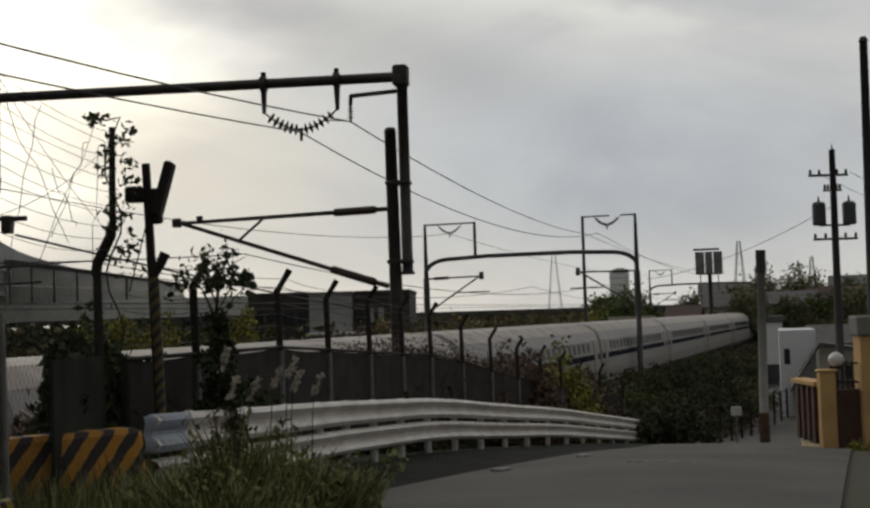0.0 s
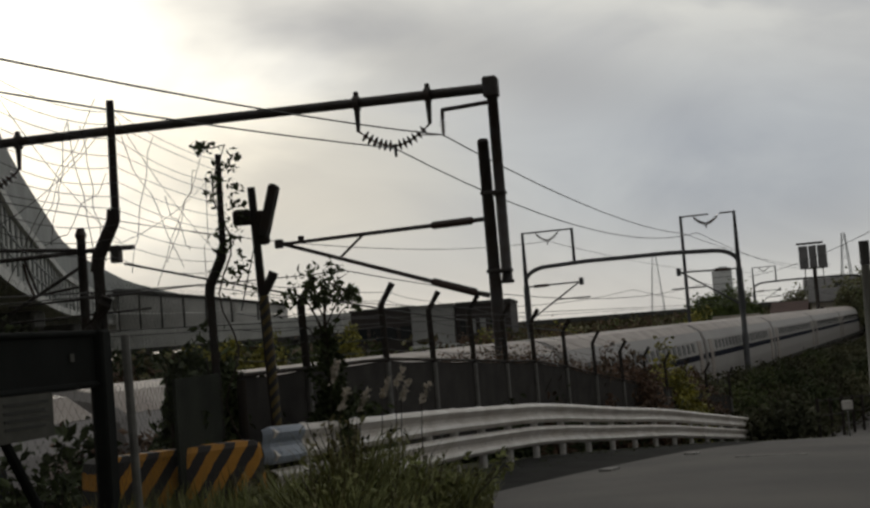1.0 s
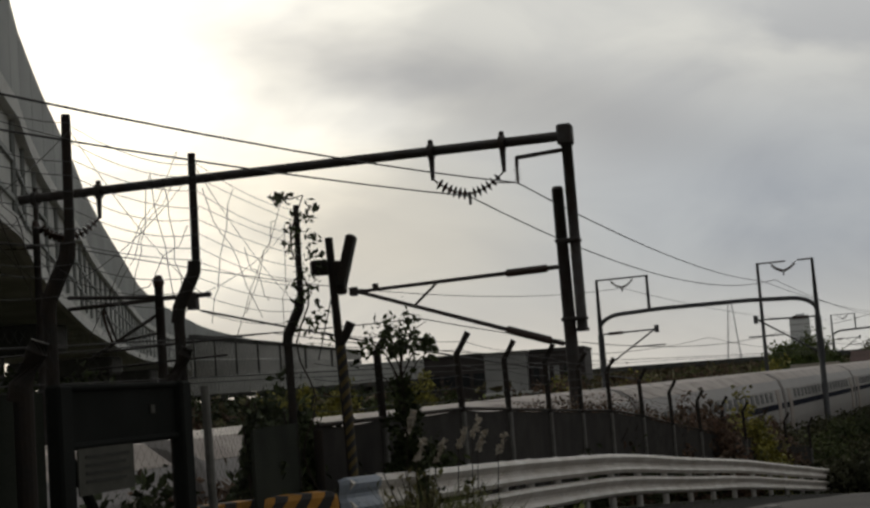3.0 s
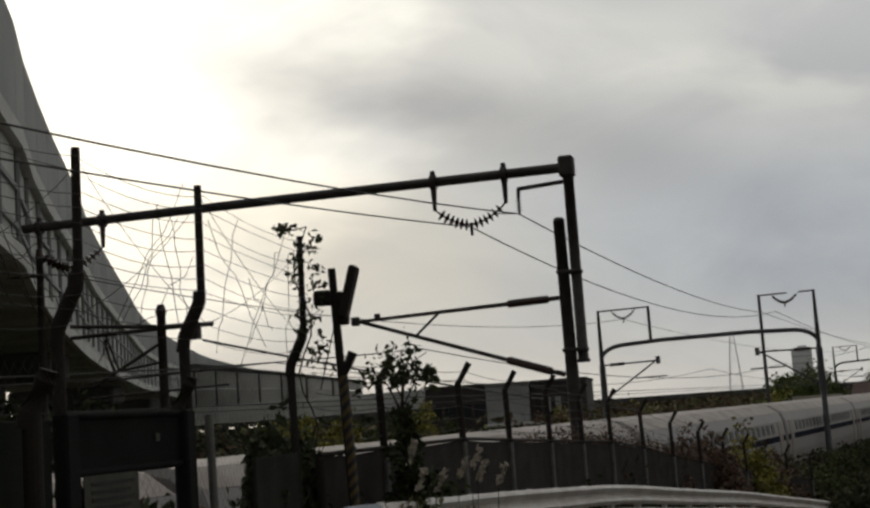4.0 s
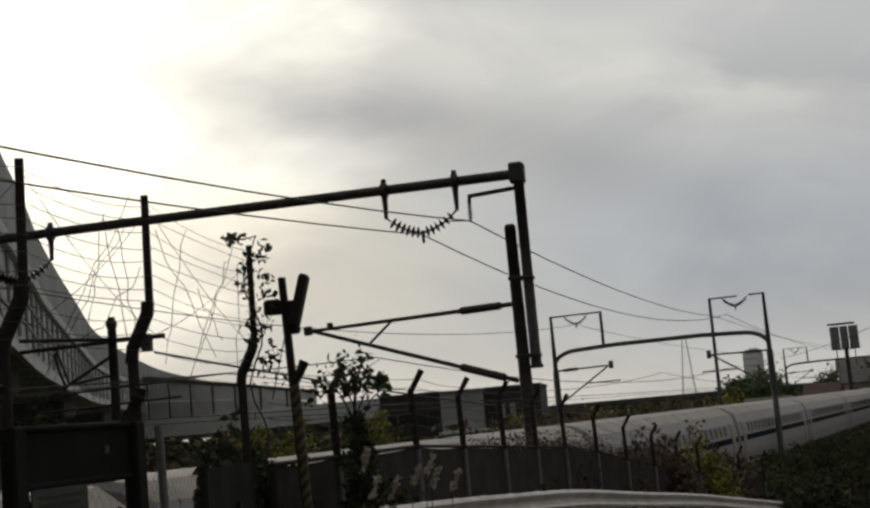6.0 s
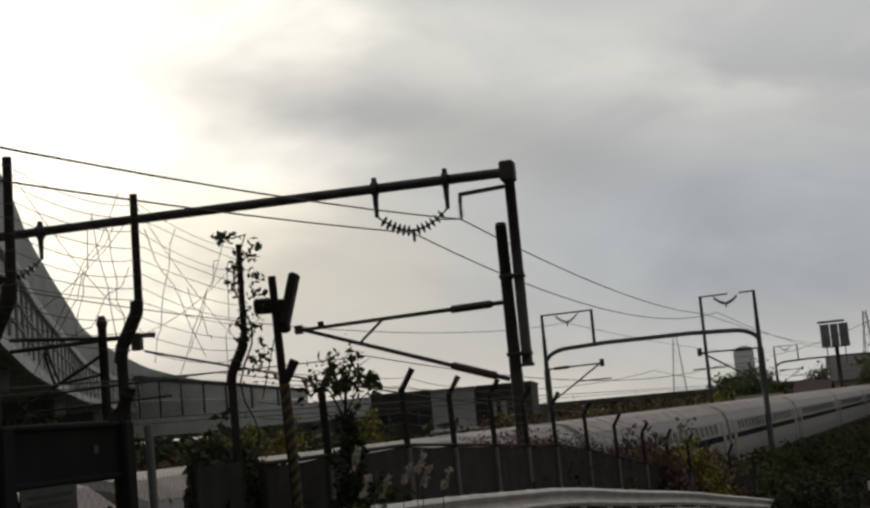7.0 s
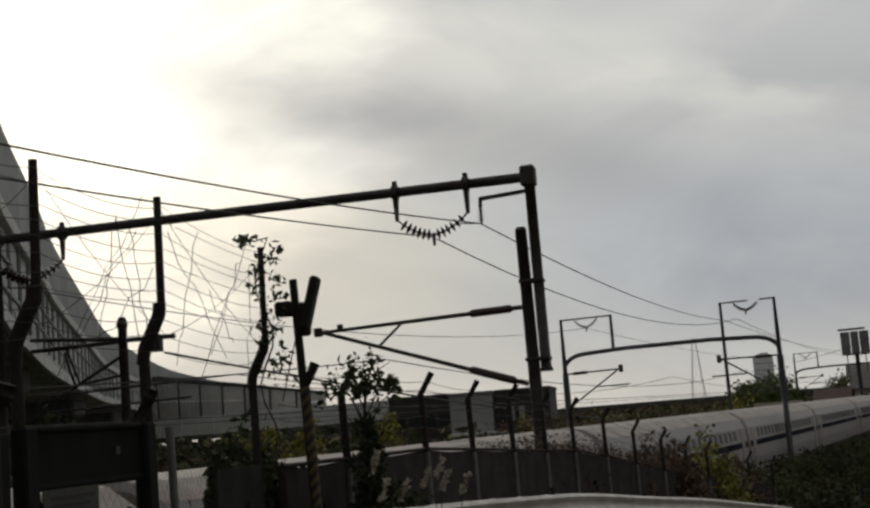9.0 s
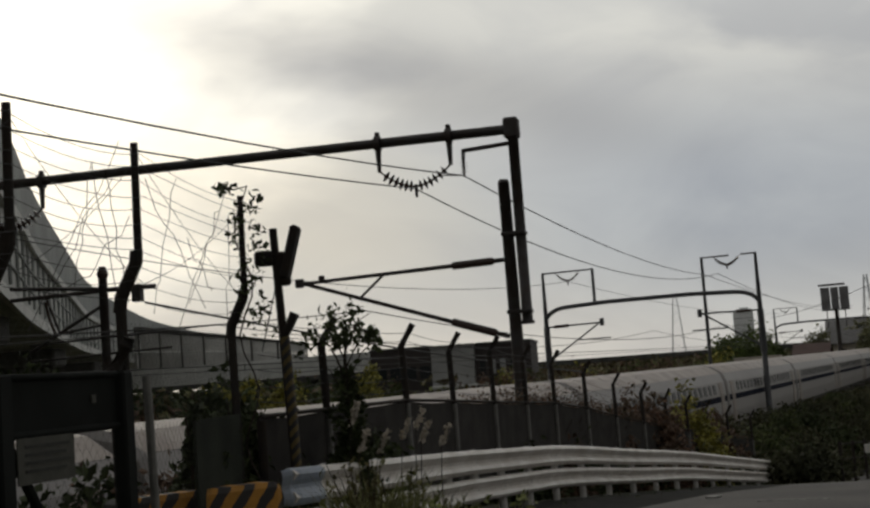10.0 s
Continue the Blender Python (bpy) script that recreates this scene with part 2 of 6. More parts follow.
def add_loft(bm, sections, closed=True, caps=True):
    """Skin between sections that have the same number of points."""
    rings = [[bm.verts.new(p) for p in s] for s in sections]
    n = len(rings[0])
    for r0, r1 in zip(rings, rings[1:]):
        for k in range(n if closed else n - 1):
            bm.faces.new((r0[k], r0[(k + 1) % n], r1[(k + 1) % n], r1[k]))
    if caps and closed:
        bm.faces.new(rings[0][::-1]), bm.faces.new(rings[-1])


def loft(sections, closed=True, caps=True):
    bm = bmesh.new()
    add_loft(bm, sections, closed, caps)
    bmesh.ops.recalc_face_normals(bm, faces=bm.faces)
    return bm


def curve_at(table, s):
    """Smooth reading between rows (s, value...)."""
    xs = [r[0] for r in table]
    return [float(np.interp(s, xs, [r[k] for r in table])) for k in range(1, len(table[0]))]


def sag(a, b, drop, n=14):
    a, b = Vector(a), Vector(b)
    return [a.lerp(b, i / n) - Vector((0, 0, drop * 4 * (i / n) * (1 - i / n))) for i in range(n + 1)]


# ---- the line of the railway: u across (to the right of its centre), v along ----
TRACK_TURN = -17.46
AX, AY = 6.0, 80.0
CU, SU = math.cos(radians(17.46)), math.sin(radians(17.46))
RAIL_Z = -3.0          # foot of the masts
TRACK_Z = -2.5         # top of the rails
TRACKS = (-0.35, 3.95)


def uv(u, v, z=0.0):
    return Vector((AX + u * CU + v * SU, AY - u * SU + v * CU, z))


def to_uv(x, y):
    return (x - AX) * CU - (y - AY) * SU, (x - AX) * SU + (y - AY) * CU


def along(u, v, z=0.0):
    """A frame whose y runs along the railway."""
    p = uv(u, v, z)
    return pose(p.x, p.y, p.z, 0, 0, TRACK_TURN)


# ---- ground ----
ROAD = [(-140.0, 0.3), (-78.0, 0.0), (-68.0, 0.0), (-64.0, -0.18), (-57.0, -0.6), (-46.6, -1.5), (-36.4, -2.62), (-25.0, -3.3), (0.0, -3.6), (400.0, -3.6)]
BANK = [(-140.0, -2.6), (-36.0, -2.7), (0.0, -2.6), (33.0, -2.8), (400.0, -2.9)]


def road_z(v):
    return float(np.interp(v, [r[0] for r in ROAD], [r[1] for r in ROAD]))


def bank_z(v):
    return float(np.interp(v, [r[0] for r in BANK], [r[1] for r in BANK]))


def ground_z(u, v):
    rise = 3.0 * min(1.0, max(0.0, (v - 95.0) / 60.0)) * min(1.0, max(0.0, (u - 8.0) / 8.0))
    lift = 0.22 * noise.noise(Vector((u * 0.35, v * 0.22, 3.1)))
    bed, edge, road = TRACK_Z - 0.45, bank_z(v), road_z(v)
    if u <= -3.6:
        bed = bed - 0.5 * min(1.0, (-u - 3.6) / 3.4)
    if u <= -7.0:
        far = min(1.0, max(0.0, (-u - 7.0) / 12.0))
        return bed + far * 1.6 + lift * 2
    if u <= 6.5:
        return bed
    if u <= 7.5:
        return bed + (edge - bed) * (u - 6.5)
    if u <= 10.6:
        k = (u - 7.5) / 3.1
        return edge + (road - edge) * k * k * (3 - 2 * k) + lift * 0.4 * math.sin(math.pi * k)
    if u <= 60.0:
        return road + rise
    return road + rise + min(2.0, (u - 60.0) * 0.03)


def build_ground():
    us = [-1600, -700, -300, -140, -80, -50, -35, -26, -19, -15, -12, -9.5, -7, -5.2, -2.5, 0, 2.5, 5.2, 5.9, 6.7, 7.5, 8, 8.5, 9, 9.5, 10, 10.6, 11.2, 12, 13, 14.5, 16.5, 19, 22, 30, 45, 60, 100, 200, 600, 1600]
    vs = [-600, -250, -140] + [-110 + 2.5 * i for i in range(58)] + [40 + 8 * i for i in range(18)] + [200, 250, 320, 450, 700, 1200, 2600]
    bm = bmesh.new()
    grid = [[bm.verts.new(uv(u, v, ground_z(u, v))) for u in us] for v in vs]
    for r0, r1 in zip(grid, grid[1:]):
        for k in range(len(us) - 1):
            bm.faces.new((r0[k], r0[k + 1], r1[k + 1], r1[k]))
    tagged(part("ground", bm, M_GRASSLAND, smooth=True), "weedy dark earth with railway cutting and banks", "ground", kind="structure")


build_ground()


def strip(name, u0, u1, v0, v1, lift, material, label, category, step=2.5, z=None, wobble=0.0):
    """A sheet that lies on the ground along the railway, with a thin edge."""
    bm = bmesh.new()
    n = int((v1 - v0) / step)
    secs = []
    for i in range(n + 1):
        v = v0 + (v1 - v0) * i / n
        a, b = (u0(v) if callable(u0) else u0), (u1(v) if callable(u1) else u1)
        h = (lambda u: ground_z(u, v)) if z is None else (lambda u: z)
        secs.append([uv(a, v, h(a) - 0.05), uv(a, v, h(a) + lift), uv((a + b) / 2, v, h((a + b) / 2) + lift + 0.03), uv(b, v, h(b) + lift), uv(b, v, h(b) - 0.05)])
    add_loft(bm, secs, closed=False)
    return tagged(part(name, bm, material), label, category, kind="structure")


ROAD_L = lambda v: float(np.interp(v, [-110, -70, -65, -60, -57, -52, -46, -36, 40], [13.4, 13.55, 13.66, 13.86, 14.04, 14.08, 13.7, 12.3, 13.8]))
strip("road", ROAD_L, lambda v: 18.0 + max(0.0, v + 36) * 0.12, -110, 40, 0.03, M_ASPHALT, "worn grey asphalt road running downhill", "road")
strip("verge", 11.45, lambda v: ROAD_L(v) + 0.03, -70, -34, 0.02, M_NEARBLACK, "near black soil strip between guardrail and road", "verge")
strip("ballast_bed", -3.2, 6.4, -130, 330, 0.30, M_BALLAST, "brown grey crushed stone railway ballast", "ballast", z=TRACK_Z - 0.62)


# ---- tracks ----
def build_tracks():
    rail_profile = [(-0.07, 0.0), (-0.07, 0.02), (-0.012, 0.04), (-0.012, 0.12), (-0.035, 0.135), (-0.035, 0.17), (0.035, 0.17), (0.035, 0.135), (0.012, 0.12), (0.012, 0.04), (0.07, 0.02), (0.07, 0.0)]
    m_rail = mat("rusty_rail_steel", (0.14, 0.10, 0.08), 0.45, 0.3, 3.0, 0.05, metal=0.7)
    m_sleeper = mat("sleeper_concrete", (0.42, 0.40, 0.37), 0.9, 0.25, 2.0, 0.1, per_object=0.15)
    for centre in TRACKS:
        track = empty("railway_track", uv(centre, 0, TRACK_Z), "railway track with steel rails on concrete sleepers", "track", group="parallel tracks", kind="structure", turn=TRACK_TURN)
        for side in (-0.7525, 0.7525):
            bm = loft([[(side + x, v, z - 0.17) for x, z in rail_profile] for v in (-125.0, 0.0, 110.0, 320.0)])
            part("rail", bm, m_rail, track)
        sl = bmesh.new()
        add_box(sl, (-1.2, -0.13, -0.36), (1.2, 0.13, -0.175), 0.02)
        me = bpy.data.meshes.new("sleeper")
        sl.to_mesh(me)
        sl.free()
        me.materials.append(m_sleeper)
        for i in range(150):
            share("sleeper", me, track, pose(0, -40 + i * 1.25, 0))
    # pale kerb blocks along the slab on the far side
    kerb = empty("track_kerb", uv(-3.55, 0, TRACK_Z), "row of pale concrete blocks beside the track", "kerb", kind="structure", turn=TRACK_TURN)
    bm = bmesh.new()
    add_box(bm, (-0.35, -1.3, -0.35), (0.35, 1.3, 0.22), 0.04)
    me = bpy.data.meshes.new("block")
    bm.to_mesh(me)
    bm.free()
    me.materials.append(mat("pale_kerb_concrete", (0.5, 0.46, 0.42), 0.9, 0.25, 1.5, 0.1, per_object=0.12))
    for i in range(34):
        share("block", me, kerb, pose(0, 22 + i * 5.0, 0))
    # low parapet beyond the tracks
    para = empty("parapet", uv(-6.3, 0, RAIL_Z), "long low grey concrete parapet beside the railway", "parapet", kind="structure", turn=TRACK_TURN)
    bm = bmesh.new()
    add_box(bm, (-0.12, -2.48, -0.6), (0.12, 2.48, 1.15), 0.02)
    add_box(bm, (-0.18, -2.48, 1.15), (0.18, 2.48, 1.28), 0.02)
    me = bpy.data.meshes.new("panel")
    bm.to_mesh(me)
    bm.free()
    me.materials.append(mat("parapet_concrete", (0.2, 0.19, 0.175), 0.9, 0.3, 0.8, 0.1, per_object=0.15))
    for i in range(60):
        share("panel", me, para, pose(0, -8 + i * 5.0, 0))


build_tracks()


# ---- train ----
def train_section(y, shrink=1.0):
    pts = [(-1.45, 0.22), (-1.62, 0.55), (-1.68, 1.2), (-1.66, 2.1), (-1.58, 2.72), (-1.40, 3.14), (-0.85, 3.5), (-0.3, 3.6)]
    ring = pts + [(-x, z) for x, z in reversed(pts)]
    return [(x * shrink, y, 0.22 + (z - 0.22) * shrink) for x, z in ring]


def build_train():
    base = uv(TRACKS[1], 0, TRACK_Z)
    car = empty("train_car", base, "white high-speed train car with blue stripe", "train car", group="cars of the train", turn=TRACK_TURN)
    half = 12.25
    bm = loft([train_section(-half, 0.96), train_section(-half + 0.12), train_section(half - 0.12), train_section(half, 0.96)])
    part("body", bm, M_TRAIN, car, smooth=False)
    roof = loft([[(x, y, z + 0.012) for x, y, z in train_section(yy)[5:11]] for yy in (-half + 0.15, half - 0.15)], closed=False)
    part("roof", roof, M_TRAINROOF, car)
    for s in (-1, 1):
        stripe_sec = [(s * 1.668, 1.76), (s * 1.690, 1.78), (s * 1.684, 2.02), (s * 1.660, 2.04)]
        part("stripe", loft([[(x, y, z) for x, z in stripe_sec] for y in (-half + 0.2, half - 0.2)]), M_TRAINBLUE, car)
        skirt = [(s * 1.30, 0.18), (s * 1.46, 0.20), (s * 1.64, 0.56), (s * 1.60, 0.58)]
        part("skirt", loft([[(x, y, z) for x, z in skirt] for y in (-half + 0.3, half - 0.3)]), M_DARKCONC, car)
        for i in range(18):
            y = -9.35 + i * 1.1
            win = [(s * 1.640, 2.16), (s * 1.668, 2.18), (s * 1.622, 2.62), (s * 1.580, 2.64)]
            part("window", loft([[(x, yy, z) for x, z in win] for yy in (y - 0.3, y + 0.3)]), M_TRAINGLASS, car)
        for y in (-11.0, 11.0):
            door = [(s * 1.64, 0.62), (s * 1.695, 0.66), (s * 1.705, 1.3), (s * 1.685, 2.1), (s * 1.60, 2.72), (s * 1.55, 2.72)]
            part("door", loft([[(x, yy, z) for x, z in door] for yy in (y - 0.42, y + 0.42)]), M_TRAINROOF, car)
    part("gangway", loft([train_section(half - 0.05, 0.86), train_section(half + 0.55, 0.86)]), M_DARKCONC, car, "dark rubber gangway")
    for y in (-8.5, 8.5):
        bm = bmesh.new()
        add_box(bm, (-1.2, y - 1.6, 0.02), (1.2, y + 1.6, 0.5), 0.08)
        for dy in (-1.25, 1.25):
            add_tube(bm, [(-0.85, y + dy, 0.43), (0.85, y + dy, 0.43)], 0.43, 14)
        part("bogie", bm, M_DARKCONC, car)
    car.matrix_world = along(TRACKS[1], -97.5, TRACK_Z)
    for k in range(1, 13):
        copy_thing(car, along(TRACKS[1], -97.5 + 25.0 * k, TRACK_Z))


build_train()


# ---- overhead line supports ----
def insulator_v(parent, a, b, bottom, discs=6, r=0.155):
    """Two strings of porcelain discs that hang from a and b and meet at the clamp."""
    a, b, c = Vector(a), Vector(b), Vector(bottom)
    bm = bmesh.new()
    for p in (a, b):
        bow = [p.lerp(c, t) - Vector((0, 0, 0.42 * t * (1 - t))) for t in (0, 0.15, 0.3, 0.45, 0.6, 0.75, 0.9, 1.0)]
        add_tube(bm, bow, 0.025, 6)
        for k in range(discs):
            t = 0.2 + 0.68 * k / (discs - 1)
            q = p.lerp(c, t) - Vector((0, 0, 0.42 * t * (1 - t)))
            n = (c - p - Vector((0, 0, 0.42 * (1 - 2 * t)))).normalized()
            add_tube(bm, [q - n * 0.055, q - n * 0.015, q + n * 0.03], [0.05, r, 0.04], 10)
    part("insulator_string", bm, M_INSUL, parent, "brown porcelain insulator strings")
    part("clamp", tube([c + Vector((0, 0, 0.05)), c - Vector((0, 0, 0.28))], [0.05, 0.035], 8), M_STEEL, parent)


def mast_band(parent, at, r, axis=(0, 0, 1)):
    a = Vector(axis).normalized() * 0.09
    part("clamp_band", tube([Vector(at) - a, Vector(at) + a], r, 14), M_STEEL, parent)


def build_near_gantry():
    v = -46.6
    g = empty("catenary_gantry", uv(7.4, v, RAIL_Z), "dark steel tube gantry spanning the railway tracks", "gantry", turn=-7.4)
    h = lambda z: z - RAIL_Z
    part("mast", tube([(0, 0, -0.6), (-0.02, 0, h(2.0)), (-0.06, 0, h(6.27))], [0.175, 0.16, 0.145], 16), M_STEEL, g, smooth=True)
    part("mast_cap", tube([(-0.06, 0, h(6.25)), (-0.06, 0, h(6.33))], [0.155, 0.11], 16), M_STEEL, g)
    part("drop_post", tube([(0.28, 0, h(2.74)), (0.27, 0, h(7.85))], 0.135, 16), M_STEEL, g, smooth=True)
    bm = tube([(0.28, 0, h(2.68)), (0.28, 0, h(2.76))], 0.17, 16)
    part("foot_flange", bm, M_STEEL, g)
    for z in (3.0, 4.95):
        bm = bmesh.new()
        add_box(bm, (-0.2, -0.2, h(z) - 0.05), (0.42, 0.2, h(z) + 0.05), 0.02)
        part("clamp_plate", bm, M_STEEL, g)
    # beam across the tracks
    z0 = h(7.59)
    part("beam", tube([(0.2, 0, z0), (-10.5, 0, z0 + 0.02), (-21.0, 0, z0)], 0.128, 16), M_STEEL, g, smooth=True)
    bm = bmesh.new()
    add_box(bm, (0.06, -0.21, z0 - 0.25), (0.44, 0.21, z0 + 0.28), 0.05)
    part("corner_sleeve", bm, M_STEEL, g)
    part("mast", tube([(-21.0, 0, -0.6), (-21.0, 0, h(7.95))], [0.2, 0.17], 16), M_STEEL, g, smooth=True)
    # insulator hangers
    for x0, x1 in ((-1.37, -3.24), (-12.72, -14.67)):
        for x in (x0, x1):
            part("hanger_band", tube([(x - 0.07, 0, z0), (x + 0.07, 0, z0)], 0.2, 14), M_STEEL, g)
            bm = bmesh.new()
            add_box(bm, (x - 0.06, -0.06, z0 + 0.1), (x + 0.06, 0.06, z0 + 0.3), 0.02)
            add_tube(bm, [(x, 0, z0 - 0.1), (x, 0, z0 - 0.75)], [0.085, 0.05], 10)
            part("hanger", bm, M_STEEL, g)
        insulator_v(g, (x0, 0, z0 - 0.72), (x1, 0, z0 - 0.72), ((x0 + x1) / 2, 0, z0 - 1.2))
    # short arm with a post insulator
    bm = bmesh.new()
    add_tube(bm, [(0.2, 0, h(7.24)), (-1.04, 0, h(7.17))], 0.055, 10)
    add_tube(bm, [(-1.02, 0, h(7.2)), (-1.04, 0, h(6.92))], 0.05, 10)
    part("short_arm", bm, M_STEEL, g)
    bm = bmesh.new()
    for i in range(4):
        add_tube(bm, [(-1.04, 0, h(6.88) - i * 0.08), (-1.04, 0, h(6.86) - i * 0.08)], [0.05, 0.085], 10)
    add_tube(bm, [(-1.04, 0, h(6.92)), (-1.04, 0, h(6.5))], 0.03, 8)
    add_tube(bm, [(-1.04, 0, h(6.54)), (-1.62, 0, h(6.6))], 0.016, 6)
    part("post_insulator", bm, M_INSUL, g)
    # hinged cantilever
    part("cantilever_tube", tube([(-0.2, 0, h(4.32)), (-5.5, 0, h(4.17))], [0.06, 0.045], 10), M_STEEL, g)
    part("insulator", tube([(-0.45, 0, h(4.313)), (-0.5, 0, h(4.312)), (-1.5, 0, h(4.283)), (-1.55, 0, h(4.282))], [0.06, 0.1, 0.1, 0.06], 12), M_INSUL, g)
    part("cantilever_brace", tube([(-0.2, 0, h(2.40)), (-5.55, 0, h(4.2))], [0.06, 0.05], 10), M_STEEL, g)
    part("insulator", tube([(-0.5, 0, h(2.50)), (-0.55, 0, h(2.52)), (-1.6, 0, h(2.87)), (-1.65, 0, h(2.89))], [0.06, 0.1, 0.1, 0.06], 12), M_INSUL, g)
    part("strut", tube([(-3.3, 0, h(4.24)), (-4.0, 0, h(3.66))], 0.035, 8), M_STEEL, g)
    bm = bmesh.new()
    add_box(bm, (-5.68, -0.08, h(4.07)), (-5.46, 0.08, h(4.3)), 0.03)
    part("end_fitting", bm, M_STEEL, g)
    part("clevis", box((-5.05, -0.05, h(4.18)), (-4.9, 0.05, h(4.34)), 0.02), M_STEEL, g)


def build_side_mast():
    """A mast beyond the far track with arms for feeder wires."""
    g = empty("catenary_mast", (-13.6, 39.7, RAIL_Z), "dark railway mast with side arms and insulators", "mast", turn=-10)
    h = lambda z: z - RAIL_Z
    part("mast", tube([(0, 0, -0.6), (0, 0, h(5.3))], [0.16, 0.135], 14), M_STEEL, g, smooth=True)
    part("mast_head", tube([(0, 0, h(5.25)), (0, 0, h(5.4)), (0, 0, h(5.62))], [0.135, 0.18, 0.10], 12), M_INSUL, g)
    part("arm", tube([(0, 0, h(4.94)), (-3.2, 0, h(5.2))], 0.06, 8), M_STEEL, g)
    part("arm", tube([(0, 0, h(4.88)), (-3.2, 0, h(4.84))], 0.065, 8), M_STEEL, g)
    part("arm", tube([(0, 0, h(4.9)), (1.75, 0, h(4.88))], 0.075, 8), M_STEEL, g)
    part("brace", tube([(0, 0, h(4.46)), (-2.55, 0, h(3.2))], 0.055, 8), M_STEEL, g)
    part("tie_rod", tube([(-1.95, 0, h(4.8)), (-1.55, 0, h(3.72))], 0.04, 8), M_STEEL, g)
    part("arm", tube([(0, 0, h(3.85)), (-1.75, 0, h(3.66))], 0.04, 8), M_STEEL, g)
    part("hanging_box", box((1.0, -0.14, h(4.45)), (1.3, 0.14, h(4.98)), 0.03), M_STEEL, g)
    part("insulator", tube([(-2.0, 0, h(4.7)), (-1.9, 0, h(4.2)), (-1.7, 0, h(3.7))], [0.05, 0.04, 0.05], 8), M_INSUL, g)
    for z in (3.4, 2.9):
        part("crossbar", tube([(-2.6, 0, h(z)), (2.2, 0, h(z) + 0.1)], 0.035, 8), M_STEEL, g)
    s = empty("catenary_mast", (-15.4, 35.0, RAIL_Z), "dark railway mast under the gantry beam", "mast", turn=-10)
    part("mast", tube([(0, 0, -0.6), (0, 0, h(6.75))], [0.12, 0.095], 14), M_STEEL, s, smooth=True)
    part("mast_head", tube([(0, 0, h(6.7)), (0, 0, h(6.95))], [0.13, 0.08], 12), M_INSUL, s)
    part("bracket", tube([(0, 0, h(6.2)), (-1.2, 0, h(6.3))], 0.05, 8), M_STEEL, s)


build_near_gantry()
build_side_mast()


